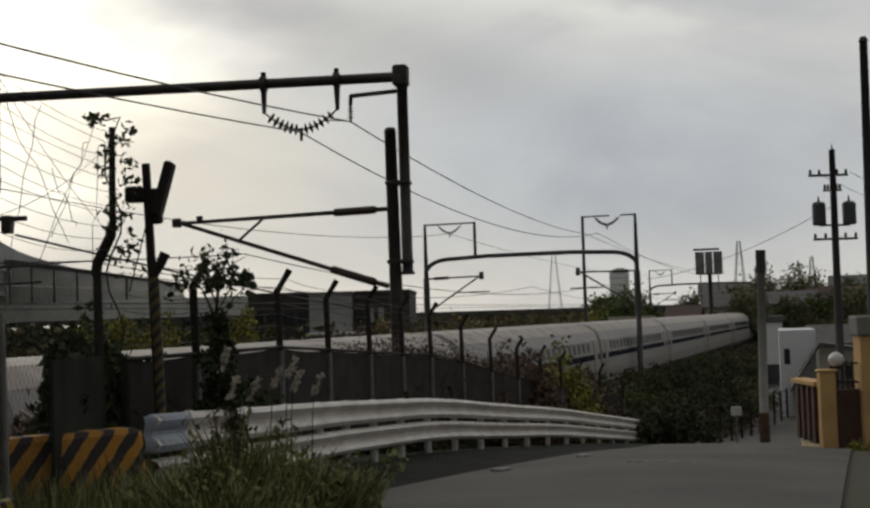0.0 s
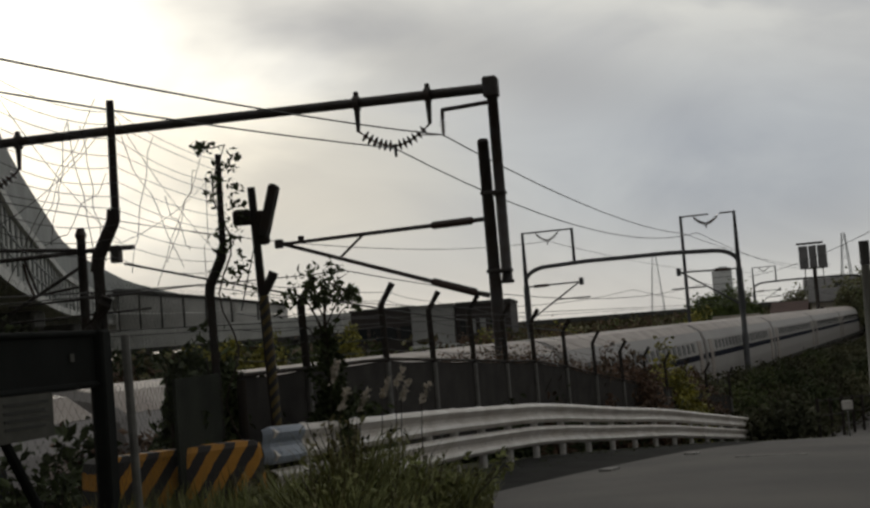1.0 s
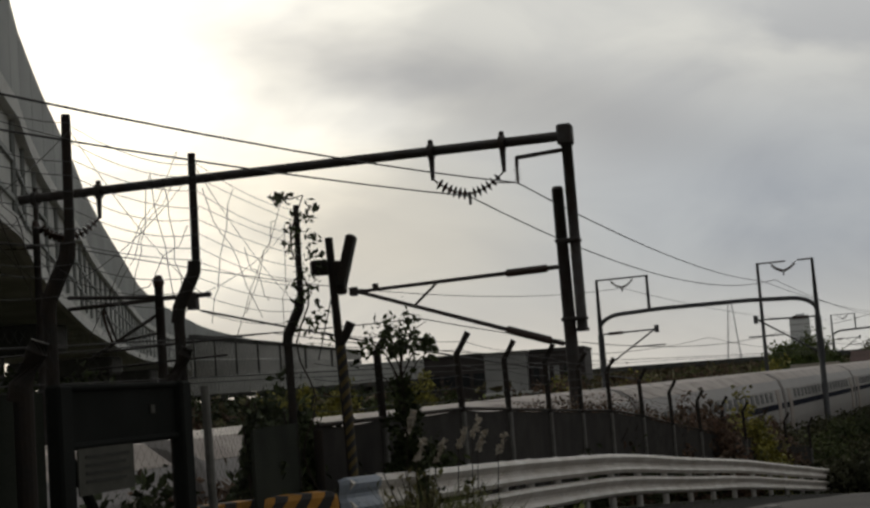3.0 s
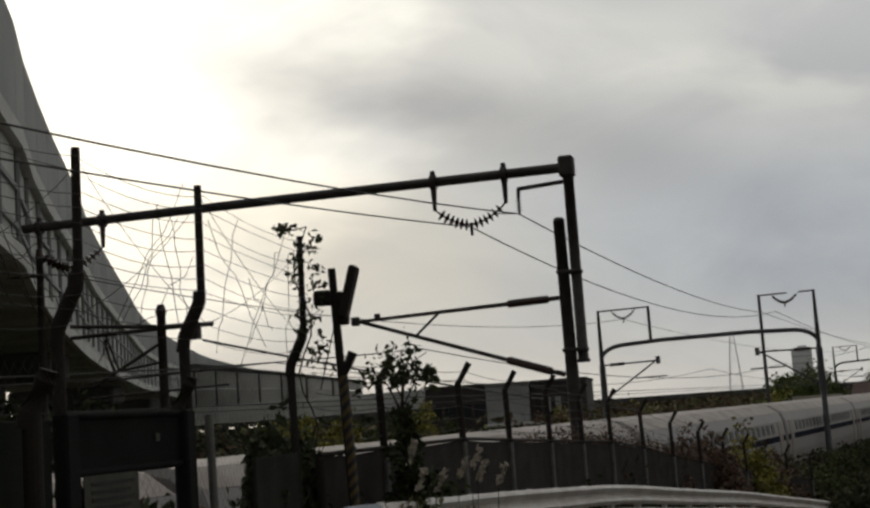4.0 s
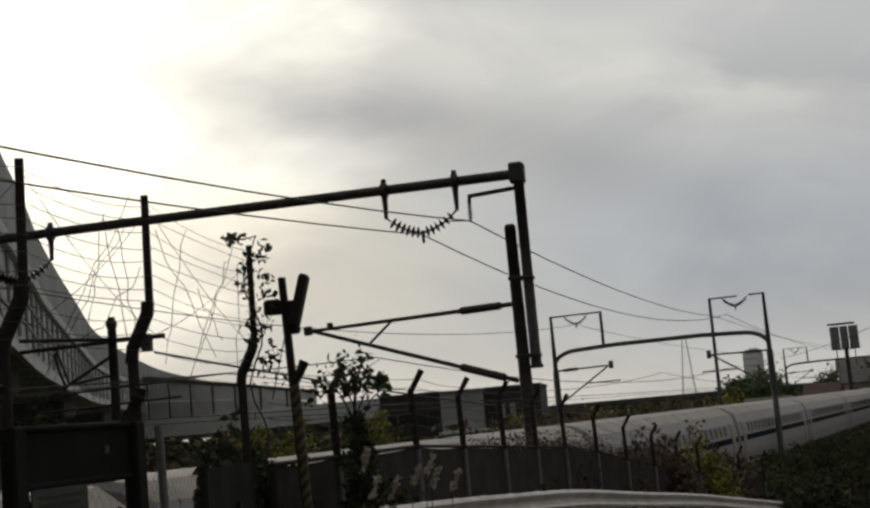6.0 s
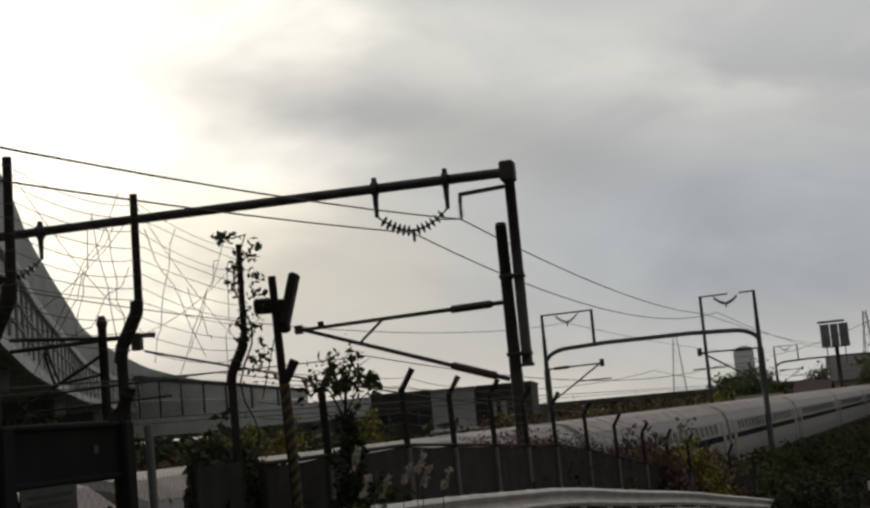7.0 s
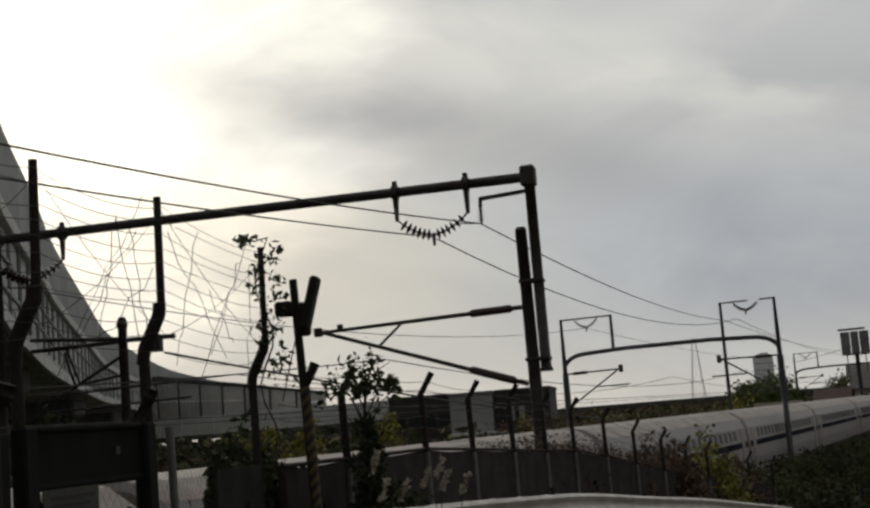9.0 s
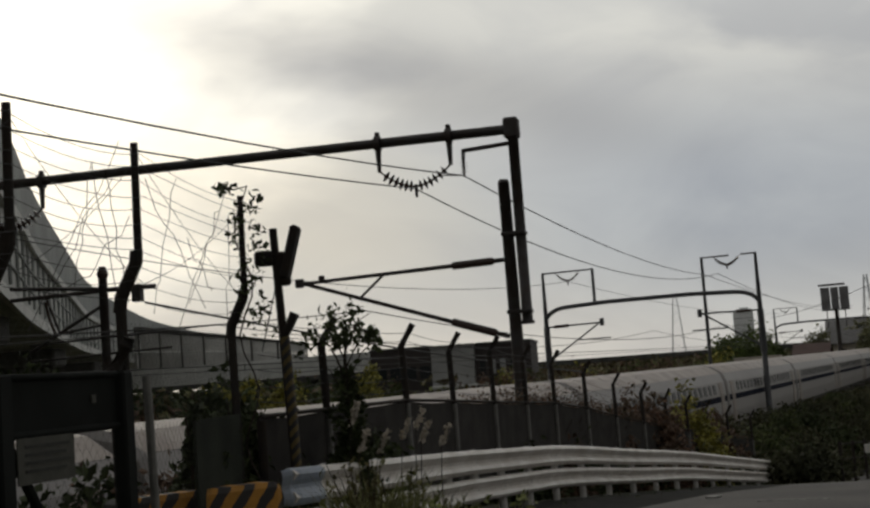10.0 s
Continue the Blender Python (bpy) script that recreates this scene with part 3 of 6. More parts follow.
def portal(v, u_l, u_r, name, label, frames, steel, group="catenary portals"):
    """A rounded steel portal over both tracks with frames for the feeder wires on top."""
    g = empty(name, uv(0, v, RAIL_Z), label, "gantry", group=group, turn=TRACK_TURN)
    top, shoulder = 8.15, 7.35
    for u in (u_l, u_r):
        part("mast", tube([(u, 0, -0.8), (u, 0, shoulder), (u, 0, 10.35)], [0.19, 0.14, 0.08], 12), steel, g, smooth=True)
        part("mast_sleeve", tube([(u, 0, 4.6), (u, 0, 7.0)], [0.205, 0.185], 12), steel, g)
    pts = []
    for i in range(7):
        q = math.pi / 2 * i / 6
        pts.append((u_l + 1.5 * (1 - math.cos(q)), 0, shoulder + (top - shoulder) * math.sin(q)))
    pts += [(u_l + (u_r - u_l) * k, 0, top + 0.1) for k in (0.3, 0.5, 0.7)]
    for i in range(7):
        q = math.pi / 2 * (1 - i / 6)
        pts.append((u_r - 1.5 * (1 - math.cos(q)), 0, shoulder + (top - shoulder) * math.sin(q)))
    part("beam", tube(pts, 0.13, 10), steel, g, smooth=True)
    for u0, u1, to_ground, gap in frames:
        if to_ground:                       # its second post stands between the tracks, a little further on
            dy, rise = 4.1, 0.3
            part("frame_post", tube([(u1, dy, -0.8), (u1, dy, 10.35 + rise)], [0.14, 0.09], 10), steel, g)
            bm = bmesh.new()
            skew = lambda k, z: (u0 + (u1 - u0) * k, dy * k, z + rise * k)
            for k0, k1 in ((0.0, 0.25), (0.48, 1.0)):
                add_tube(bm, [skew(k0, 10.3), skew(k1, 10.3)], 0.05, 8)
            part("frame_bar", bm, steel, g)
            insulator_v(g, skew(0.28, 10.25), skew(0.76, 10.25), skew(0.52, 9.75), 5, 0.1)
            continue
        part("frame_post", tube([(u1, 0, top), (u1, 0, 10.35)], [0.1, 0.09], 10), steel, g)
        cut = gap or (min(u0, u1), max(u0, u1))
        bm = bmesh.new()
        add_tube(bm, [(min(u0, u1), 0, 10.3), (cut[0], 0, 10.3)], 0.05, 8) if gap else None
        add_tube(bm, [(cut[0] if not gap else cut[1], 0, 10.3), (max(u0, u1), 0, 10.3)], 0.05, 8)
        part("frame_bar", bm, steel, g)
        m = (u0 + u1) / 2
        insulator_v(g, (m - 0.75, 0, 10.25), (m + 0.75, 0, 10.25), (m, 0, 9.75), 5, 0.1)
    for u, s in ((u_l, 1), (u_r, -1)):
        bm = bmesh.new()
        add_tube(bm, [(u, 0, 7.0), (u + s * 3.6, 0, 7.05)], 0.05, 8)
        add_tube(bm, [(u, 0, 4.9), (u + s * 3.3, 0, 7.0)], 0.05, 8)
        add_tube(bm, [(u + s * 2.0, 0, 6.1), (u + s * 4.0, 0, 6.1)], 0.04, 8)
        add_box(bm, (u + s * 3.5 - 0.12, -0.1, 6.85), (u + s * 3.5 + 0.12, 0.1, 7.3), 0.02)
        part("cantilever", bm, steel, g)
        part("insulator", tube([(u + s * 0.5, 0, 7.0), (u + s * 1.4, 0, 7.02)], 0.1, 10), M_INSUL, g)
    return g


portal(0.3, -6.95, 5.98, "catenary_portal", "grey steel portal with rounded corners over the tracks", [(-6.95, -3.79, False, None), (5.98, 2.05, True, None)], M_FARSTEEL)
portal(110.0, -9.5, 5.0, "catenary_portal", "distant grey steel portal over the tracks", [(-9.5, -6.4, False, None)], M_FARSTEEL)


def wire(name, spans, r, drops, label):
    bm = bmesh.new()
    for k, (a, b) in enumerate(zip(spans, spans[1:])):
        add_tube(bm, sag(a, b, drops[min(k, len(drops) - 1)], 18), r, 5, cap=False)
    tagged(part(name, bm, M_WIRE), label, "wire")


FEED = "dark feeder wire hung between railway gantries"
wire("feeder_wire", [uv(6.3, -96, 6.6), (-1.97, 33.4, 6.53), uv(3.0, 0.3, 6.3), uv(1.0, 110, 6.9)], 0.018, (0.9, 0.5, 0.9), FEED)
wire("feeder_wire", [uv(4.45, -96, 6.3), (-3.23, 33.6, 6.33), uv(3.75, 0.3, 6.3), uv(0.8, 110, 6.6)], 0.018, (0.7, 1.1), FEED)
wire("feeder_wire", [uv(-5.6, -96, 6.3), (-14.8, 35.2, 6.2), uv(-5.4, 0.3, 6.7), uv(-7.5, 110, 6.7)], 0.016, (0.6, 0.9), FEED)
wire("feeder_wire", [(-12.3, 39.7, 4.42), uv(-5.0, 0.3, 1.2)], 0.04, (0.25,), "thick dark feeder cable beside the track")
for c in TRACKS:
    wire("messenger_wire", [uv(c, v, RAIL_Z + 6.3) for v in (-96, -48, 0.3, 55, 110, 165)], 0.014, (0.8,), "dark catenary messenger wire above the track")
    wire("contact_wire", [uv(c, v, RAIL_Z + 5.1) for v in (-96, -48, 0.3, 55, 110, 165)], 0.012, (0.05,), "dark contact wire above the track")


# ---- viaduct ----
def build_viaduct():
    plan = [(-9.8, -24.0), (-9.9, -8.0), (-10.6, 6.0), (-12.0, 19.0), (-13.85, 29.4), (-16.65, 37.3), (-19.3, 45.0), (-23.2, 57.0), (-27.8, 70.7), (-36.5, 99.0), (-44.8, 127.0), (-53.5, 165.0), (-60.7, 205.0), (-67.5, 275.0), (-71.5, 355.0)]
    dense = []
    ring = [Vector((*q, 0)) for q in plan]
    ring = [ring[0] * 2 - ring[1]] + ring + [ring[-1] * 2 - ring[-2]]
    for i in range(1, len(ring) - 2):
        a, b, c, d = ring[i - 1:i + 3]
        for t in (0, 0.2, 0.4, 0.6, 0.8):
            w = 0.5 * (2 * b + (c - a) * t + (2 * a - 5 * b + 4 * c - d) * t * t + (3 * b - a - 3 * c + d) * t ** 3)
            dense.append((w.x, w.y))
    p = np.array(dense + [plan[-1]])
    s = np.concatenate([[0], np.cumsum(np.hypot(*np.diff(p, axis=0).T))])
    g = empty("viaduct", (-20, 60, RAIL_Z), "curving elevated grey viaduct with tall noise barriers", "viaduct", kind="structure")
    inv = Matrix.Translation((20, -60, -RAIL_Z))
    n = 64
    total = s[-1]

    def at(q):
        x, y = np.interp(q, s, p[:, 0]), np.interp(q, s, p[:, 1])
        x1, y1 = np.interp(min(q + 4, total), s, p[:, 0]), np.interp(min(q + 4, total), s, p[:, 1])
        x0, y0 = np.interp(max(q - 4, 0), s, p[:, 0]), np.interp(max(q - 4, 0), s, p[:, 1])
        d = Vector((x1 - x0, y1 - y0, 0)).normalized()
        return Vector((x, y, 0)), Vector((-d.y, d.x, 0))          # place and the way to the left

    qs = [total * (i / n) ** 1.5 for i in range(n + 1)]

    def run(prof):
        secs = []
        for q in qs:
            o, left = at(q)
            k = 13.0 - 0.9 * max(0.0, q - 100) / total
            up = float(np.interp(q, [60.0, 71.0, 83.0, 98.0, 127.0, 156.0], [0.3, -0.2, -0.45, -0.3, -0.1, 0.3]))          # the girder is haunched along the curve
            secs.append([inv @ (o + left * a + Vector((0, 0, k + z + (up if z < -6.5 else 0.0)))) for a, z in prof])
        return loft(secs)

    part("girder", run([(0.15, -3.5), (0.15, -7.0), (9.8, -7.0), (9.8, -3.5)]), M_GIRDER, g)
    part("coping", run([(-0.12, -3.05), (-0.12, -3.55), (0.3, -3.55), (0.3, -3.05)]), M_COPING, g, "pale concrete coping strip")
    # lower flange takes the pale coping colour as its painted light
    part("ledge", run([(-0.06, -6.52), (-0.06, -7.04), (0.2, -7.04), (0.2, -6.52)]), M_COPING, g, "lower flange in a pale colour that stands for light")
    for z in (-4.55, -5.6):
        part("girder_rail", run([(0.06, z), (0.06, z - 0.14), (0.16, z - 0.14), (0.16, z)]), M_BARRIER, g)
    part("far_barrier", run([(9.6, -3.5), (9.75, -3.5), (9.75, -0.5), (9.6, -0.5)]), M_BARRIER, g)
    # barrier panels with posts, piece by piece
    q = 2.0
    while q < total - 3:
        step = 4.0 if q < 160 else 8.0
        o0, l0 = at(q)
        o1, l1 = at(q + step - 0.08)
        k0, k1 = (13.0 - 0.9 * max(0.0, w - 100) / total for w in (q, q + step))
        secs = [[inv @ (o + l * a + Vector((0, 0, k + z))) for a, z in ((0.05, -3.05), (0.16, -3.05), (0.16, 0.0), (0.05, 0.0))] for o, l, k in ((o0, l0, k0), (o1, l1, k1))]
        part("panel", loft(secs), M_BARRIER, g)
        bm = bmesh.new()
        add_tube(bm, [inv @ (o1 + l1 * 0.2 + Vector((0, 0, k1 - 3.1))), inv @ (o1 + l1 * 0.2 + Vector((0, 0, k1 - 0.05)))], 0.08, 6)
        part("post", bm, M_GIRDER, g)
        part("stiffener", tube([inv @ (o1 + l1 * 0.1 + Vector((0, 0, k1 - 3.56))), inv @ (o1 + l1 * 0.1 + Vector((0, 0, k1 - 6.5)))], 0.09, 5), M_BARRIER, g)
        q += step
    for q in (84.0, 128.0, 170.0, 215.0, 260.0, 310.0):
        o, left = at(q)
        c = inv @ (o + left * 5.0)
        bm = bmesh.new()
        add_box(bm, (c.x - 1.2, c.y - 1.2, -0.6), (c.x + 1.2, c.y + 1.2, 8.2), 0.15)
        add_box(bm, (c.x - 4.2, c.y - 1.3, 7.3), (c.x + 4.2, c.y + 1.3, 8.7), 0.2)
        part("pier", bm, M_DARKCONC, g, "dark concrete pier")


build_viaduct()


def build_ramp():
    """A straight ramp that leaves the viaduct, with pale ribbed walls on dark piers."""
    pts = [(Vector((-76.1, 179.6, 0)), 6.3, 10.3), (Vector((-53.7, 169.8, 0)), 5.1, 10.7), (Vector((-40.5, 163.0, 0)), 5.0, 8.5), (Vector((-29.2, 155.3, 0)), 4.4, 6.5)]
    g = empty("ramp_wall", (-45, 165, RAIL_Z), "pale grey ribbed concrete ramp wall joining the viaduct", "ramp", kind="structure")
    inv = Matrix.Translation((45, -165, -RAIL_Z))
    m_wall = mat("pale_ramp_concrete", (0.64, 0.63, 0.60), 0.85, 0.25, 0.3, 0.05, fine=4, per_object=0.12)
    for (a, lo0, hi0), (b, lo1, hi1) in zip(pts, pts[1:]):
        d = (b - a).normalized()
        o = Vector((d.y, -d.x, 0))
        n = max(2, int((b - a).length / 3.6))
        for i in range(n):
            k0, k1 = i / n, (i + 1) / n - 0.02
            row = []
            for k in (k0, k1):
                c, lo, hi = a.lerp(b, k), lo0 + (lo1 - lo0) * k, hi0 + (hi1 - hi0) * k
                row.append((c, lo, hi, lo + (hi - lo) * 0.42))
            for name, f0, f1, out in (("panel", 0.0, 0.40, 0.25), ("panel", 0.43, 0.88, 0.0), ("coping", 0.88, 1.0, 0.12)):
                secs = [[inv @ (c + o * w + Vector((0, 0, lo + (hi - lo) * f))) for w, f in ((out, f0), (out, f1), (-0.4, f1), (-0.4, f0))] for c, lo, hi, mid in row]
                part(name, loft(secs), M_DARKCONC if name == "coping" else m_wall, g)
            c, lo, hi, mid = row[0]
            part("rib", tube([inv @ (c + o * 0.3 + Vector((0, 0, lo - 0.3))), inv @ (c + o * 0.3 + Vector((0, 0, hi)))], 0.14, 6), M_DARKCONC, g)
        secs = [[inv @ (c + o * w + Vector((0, 0, lo - z))) for w, z in ((0.3, 0.0), (0.3, 0.5), (-5.0, 0.9), (-5.0, 0.0))] for c, lo in ((a, lo0), (b, lo1))]
        part("girder", loft(secs), M_DARKCONC, g)
        part("pier", tube([inv @ (b - o * 2.5 + Vector((0, 0, RAIL_Z - 1.5))), inv @ (b - o * 2.5 + Vector((0, 0, lo1 - 0.5)))], 0.9, 12), M_DARKCONC, g)


build_ramp()


# ---- guard rail ----
RAIL_PLAN = [(-2.30, 11.2, 0.88), (-1.62, 15.2, 0.68), (-0.95, 18.6, 0.50), (0.02, 22.25, 0.27), (1.35, 27.0, -0.16), (2.9, 32.1, -0.64), (4.5, 37.0, -1.18), (6.2, 41.8, -1.74)]


def smooth_path(rows, n):
    """A Catmull-Rom line through the rows, n steps between each pair."""
    p = [Vector(r) for r in rows]
    p = [p[0] * 2 - p[1]] + p + [p[-1] * 2 - p[-2]]
    out = []
    for i in range(1, len(p) - 2):
        for k in range(n):
            t = k / n
            a, b, c, d = p[i - 1], p[i], p[i + 1], p[i + 2]
            out.append(0.5 * ((2 * b) + (c - a) * t + (2 * a - 5 * b + 4 * c - d) * t * t + (3 * b - a - 3 * c + d) * t ** 3))
    return out + [p[-2]]


def build_guardrail():
    g = empty("guardrail", (-2.3, 11.2, 0), "dirty white double beam steel guardrail on short posts", "guardrail")
    inv = Matrix.Translation((2.3, -11.2, 0))
    path = smooth_path(RAIL_PLAN, 8)
    w = [(0.0, 0.0), (0.05, -0.018), (0.075, -0.053), (0.05, -0.097), (0.0, -0.137), (0.0, -0.168), (0.05, -0.208), (0.075, -0.252), (0.05, -0.292), (0.0, -0.31)]
    prof = w + [(x - 0.012, z) for x, z in reversed(w)]

    def beam(points, dz):
        secs = []
        for i, p in enumerate(points):
            d = points[min(i + 1, len(points) - 1)] - points[max(i - 1, 0)]
            out = Vector((d.y, -d.x, 0)).normalized()
            secs.append([inv @ (p + out * a + Vector((0, 0, z + dz))) for a, z in prof])
        return loft(secs)

    for k, dz in ((0, 0.0), (1, -0.365)):
        for i in range(0, len(path) - 1, 7):
            seg = path[i:i + 8]
            if len(seg) > 1:
                part("beam", beam(seg, dz + 0.004 * (i % 2)), M_RAILWHITE, g)
    # flared end shoe
    a = path[0]
    d = (path[1] - path[0]).normalized()
    out = Vector((d.y, -d.x, 0))
    secs = []
    for q, gap, k in ((0.72, 0.004, 1.0), (0.45, 0.012, 1.0), (0.12, 0.014, 0.9), (-0.02, -0.01, 0.6), (-0.07, -0.06, 0.3)):
        c = a + d * q + out * gap
        secs.append([inv @ (c + out * (x * k * 0.6 + 0.03) + Vector((0, 0, z * (1.02 if k > 0.5 else 0.92) - (0.0 if k > 0.5 else 0.02)))) for x, z in prof])
    part("end_shoe", loft(secs), M_RAILBLUE, g, "pale blue grey rounded end shoe")
    # posts and bolts
    for i in range(2, len(path), 3):
        p = path[i]
        zg = ground_z(*to_uv(p.x, p.y))
        part("post", tube([inv @ Vector((p.x - 0.05, p.y, min(zg, p.z - 0.8) - 0.2)), inv @ Vector((p.x - 0.05, p.y, p.z - 0.02))], 0.057, 10), M_RAILPOST, g)
        part("post_cap", tube([inv @ Vector((p.x - 0.05, p.y, p.z - 0.02)), inv @ Vector((p.x - 0.05, p.y, p.z + 0.01))], [0.062, 0.03], 10), M_RAILPOST, g)
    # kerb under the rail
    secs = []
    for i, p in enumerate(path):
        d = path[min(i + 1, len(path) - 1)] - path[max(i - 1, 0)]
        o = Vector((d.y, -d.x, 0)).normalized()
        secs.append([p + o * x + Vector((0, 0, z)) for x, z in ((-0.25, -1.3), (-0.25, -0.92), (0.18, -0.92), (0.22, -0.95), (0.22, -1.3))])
    tagged(part("kerb", loft(secs), M_NEARBLACK), "near black concrete kerb below the guardrail", "kerb", kind="structure")


build_guardrail()


# ---- fence ----
FENCE_TALL = [(-3.35, 3.6), (-3.15, 5.4), (-2.97, 7.07), (-2.72, 8.55), (-2.68, 11.35)]
FENCE_LOW = [(-2.62, 11.75), (-2.35, 13.6), (-1.88, 16.65), (-1.50, 19.2), (-1.05, 21.74), (-0.60, 24.25), (-0.10, 26.3), (0.55, 28.76), (1.25, 31.2), (2.0, 33.6), (2.75, 36.0), (3.5, 38.4), (4.3, 40.8), (5.2, 43.4), (6.3, 46.2)]


def fence_ground(x, y):
    return ground_z(*to_uv(x, y))


def build_fence():
    tall = empty("security_fence", (-2.7, 8.5, 0), "tall dark railway fence with cranked posts and barbed wire", "fence")
    inv = Matrix.Translation((2.7, -8.5, 0))
    for i, (x, y) in enumerate(FENCE_TALL):
        z = -0.1 if y > 11 else 0.0
        part("post", tube([inv @ Vector(p) for p in ((x - 0.05, y, -0.2), (x - 0.065, y, 2.05 + z), (x - 0.068, y, 2.22 + z))], 0.037, 12), M_FENCE, tall)
        part("crank", tube([inv @ Vector(p) for p in ((x - 0.075, y, 2.12 + z), (x - 0.06, y, 2.22 + z), (x + 0.05, y, 2.44 + z), (x + 0.06, y, 2.52 + z))], 0.045, 12), M_FENCE, tall)
        part("extension", tube([inv @ Vector(p) for p in ((x + 0.07, y, 2.44 + z), (x + 0.08, y, 3.24))], [0.029, 0.026], 12), M_FENCE, tall)
    # short posts with cranked caps beside the gate
    for x, y, r in ((-2.9, 6.4, 0.05), (-2.80, 8.42, 0.042)):
        part("short_post", tube([inv @ Vector(p) for p in ((x, y, -0.2), (x, y, 1.72))], r, 12), M_FENCE, tall)
        part("cranked_cap", tube([inv @ Vector(p) for p in ((x - 0.03, y, 1.66), (x - 0.01, y, 1.74), (x + 0.08, y, 1.9), (x + 0.1, y, 1.95))], [r * 1.15, r * 1.2, r * 1.15, r], 12), M_FENCE, tall)
    secs = [[inv @ Vector((px + q, py, zz)) for q, zz in ((-0.02, 0.1), (0.005, 0.1), (0.005, 1.36), (-0.02, 1.36))] for px, py in ((-2.73, 9.98), (-2.72, 10.7), (-2.71, 11.3))]
    part("screen", loft(secs), M_SCREEN, tall, "dark green mesh screen")
    secs = [[inv @ Vector((px + q, py, zz)) for q, zz in ((-0.02, 0.1), (0.005, 0.1), (0.005, 1.7), (-0.02, 1.7))] for px, py in ((-3.2, 5.0), (-3.08, 5.9), (-2.99, 6.82))]
    part("screen", loft(secs), M_SCREEN, tall, "dark green mesh screen")
    rnd = random.Random(4)
    for (x0, y0), (x1, y1) in zip(FENCE_TALL, FENCE_TALL[1:]):
        for k in range(11):
            z = 2.22 + 0.095 * k
            off = 0.02 + 0.09 * min(1.0, k / 3)
            bm = bmesh.new()
            add_tube(bm, [inv @ p for p in sag((x0 + off, y0, z), (x1 + off, y1, z + rnd.uniform(-0.02, 0.02)), rnd.uniform(0.01, 0.07), 6)], 0.0024, 4)
            part("barbed_wire", bm, M_WIRE, tall)
        bm = bmesh.new()
        for q in (0.0, 1.0):
            a, b = Vector((x0 + 0.1, y0, 2.3 + 0.85 * q)), Vector((x1 + 0.1, y1, 3.15 - 0.85 * q))
            add_tube(bm, [inv @ p for p in sag(a, b, 0.08, 6)], 0.0026, 4)
        part("cross_wire", bm, M_WIRE, tall)
        for _ in range(6):
            q0, q1 = rnd.uniform(0.05, 0.95), rnd.uniform(0.05, 0.95)
            z0, z1 = rnd.uniform(2.0, 2.3), rnd.uniform(2.6, 3.2)
            a, b = Vector((x0 + (x1 - x0) * q0 + 0.1, y0 + (y1 - y0) * q0, z0)), Vector((x0 + (x1 - x0) * q1 + 0.1, y0 + (y1 - y0) * q1, z1))
            pts = [a.lerp(b, k / 7) + Vector((0, rnd.uniform(-0.05, 0.05), rnd.uniform(-0.05, 0.05))) for k in range(8)]
            part("dry_vine", tube([inv @ p for p in pts], 0.0028, 4), M_FENCE, tall)
        # chain link below
        bm = bmesh.new()
        n = int((y1 - y0) / 0.085)
        for i in range(-16, n + 1):
            for s in (0, 1):
                pts = []
                for j in range(2):
                    a = (i + 17 * (j if s == 0 else 1 - j)) / n
                    pts.append((a, 0.35 + 1.7 * j))
                (a0, za), (a1, zb) = pts
                lo, hi = 0.0, 1.0
                if a1 != a0:
                    t0, t1 = sorted(((0 - a0) / (a1 - a0), (1 - a0) / (a1 - a0)))
                    lo, hi = max(0, t0), min(1, t1)
                if hi - lo > 0.03:
                    P = [Vector((x0 + (x1 - x0) * (a0 + (a1 - a0) * t), y0 + (y1 - y0) * (a0 + (a1 - a0) * t), za + (zb - za) * t)) for t in (lo, hi)]
                    add_tube(bm, [inv @ q for q in P], 0.0008, 3, cap=False)
        part("chain_link", bm, M_WIRE, tall)
        for z in (0.42,):
            part("fence_rail", tube([inv @ Vector((x0, y0, z)), inv @ Vector((x1, y1, z))], 0.022, 8), M_FENCE, tall)
    low = empty("railway_fence", (0, 22, 0), "low dark netted railway fence with cranked post tops", "fence")
    inv = Matrix.Translation((0, -22, 0))
    zs = [float(np.interp(y, [11.0, 16.65, 19.2, 21.74, 24.25, 26.3, 28.76, 33.6, 40.8, 46.2], [0.33, 0.30, 0.20, 0.09, -0.02, -0.11, -0.33, -0.93, -1.7, -2.3])) for x, y in FENCE_LOW]
    for (x, y), z in zip(FENCE_LOW, zs):
        part("post", tube([inv @ Vector(p) for p in ((x, y, z - 0.5), (x, y, z + 0.95))], 0.045, 10), M_PALEPOST if y > 12 else M_FENCE, low)
        up = float(np.interp(y, [16.0, 19.2, 21.7, 30.0], [0.08, 0.12, 0.2, 0.12]))
        if y > 12:
            part("post_top", tube([inv @ Vector(p) for p in ((x, y, z + 0.9), (x - 0.02, y, z + 1.58 + up), (x + 0.14, y, z + 1.84 + up))], 0.042, 10), M_FENCE, low)
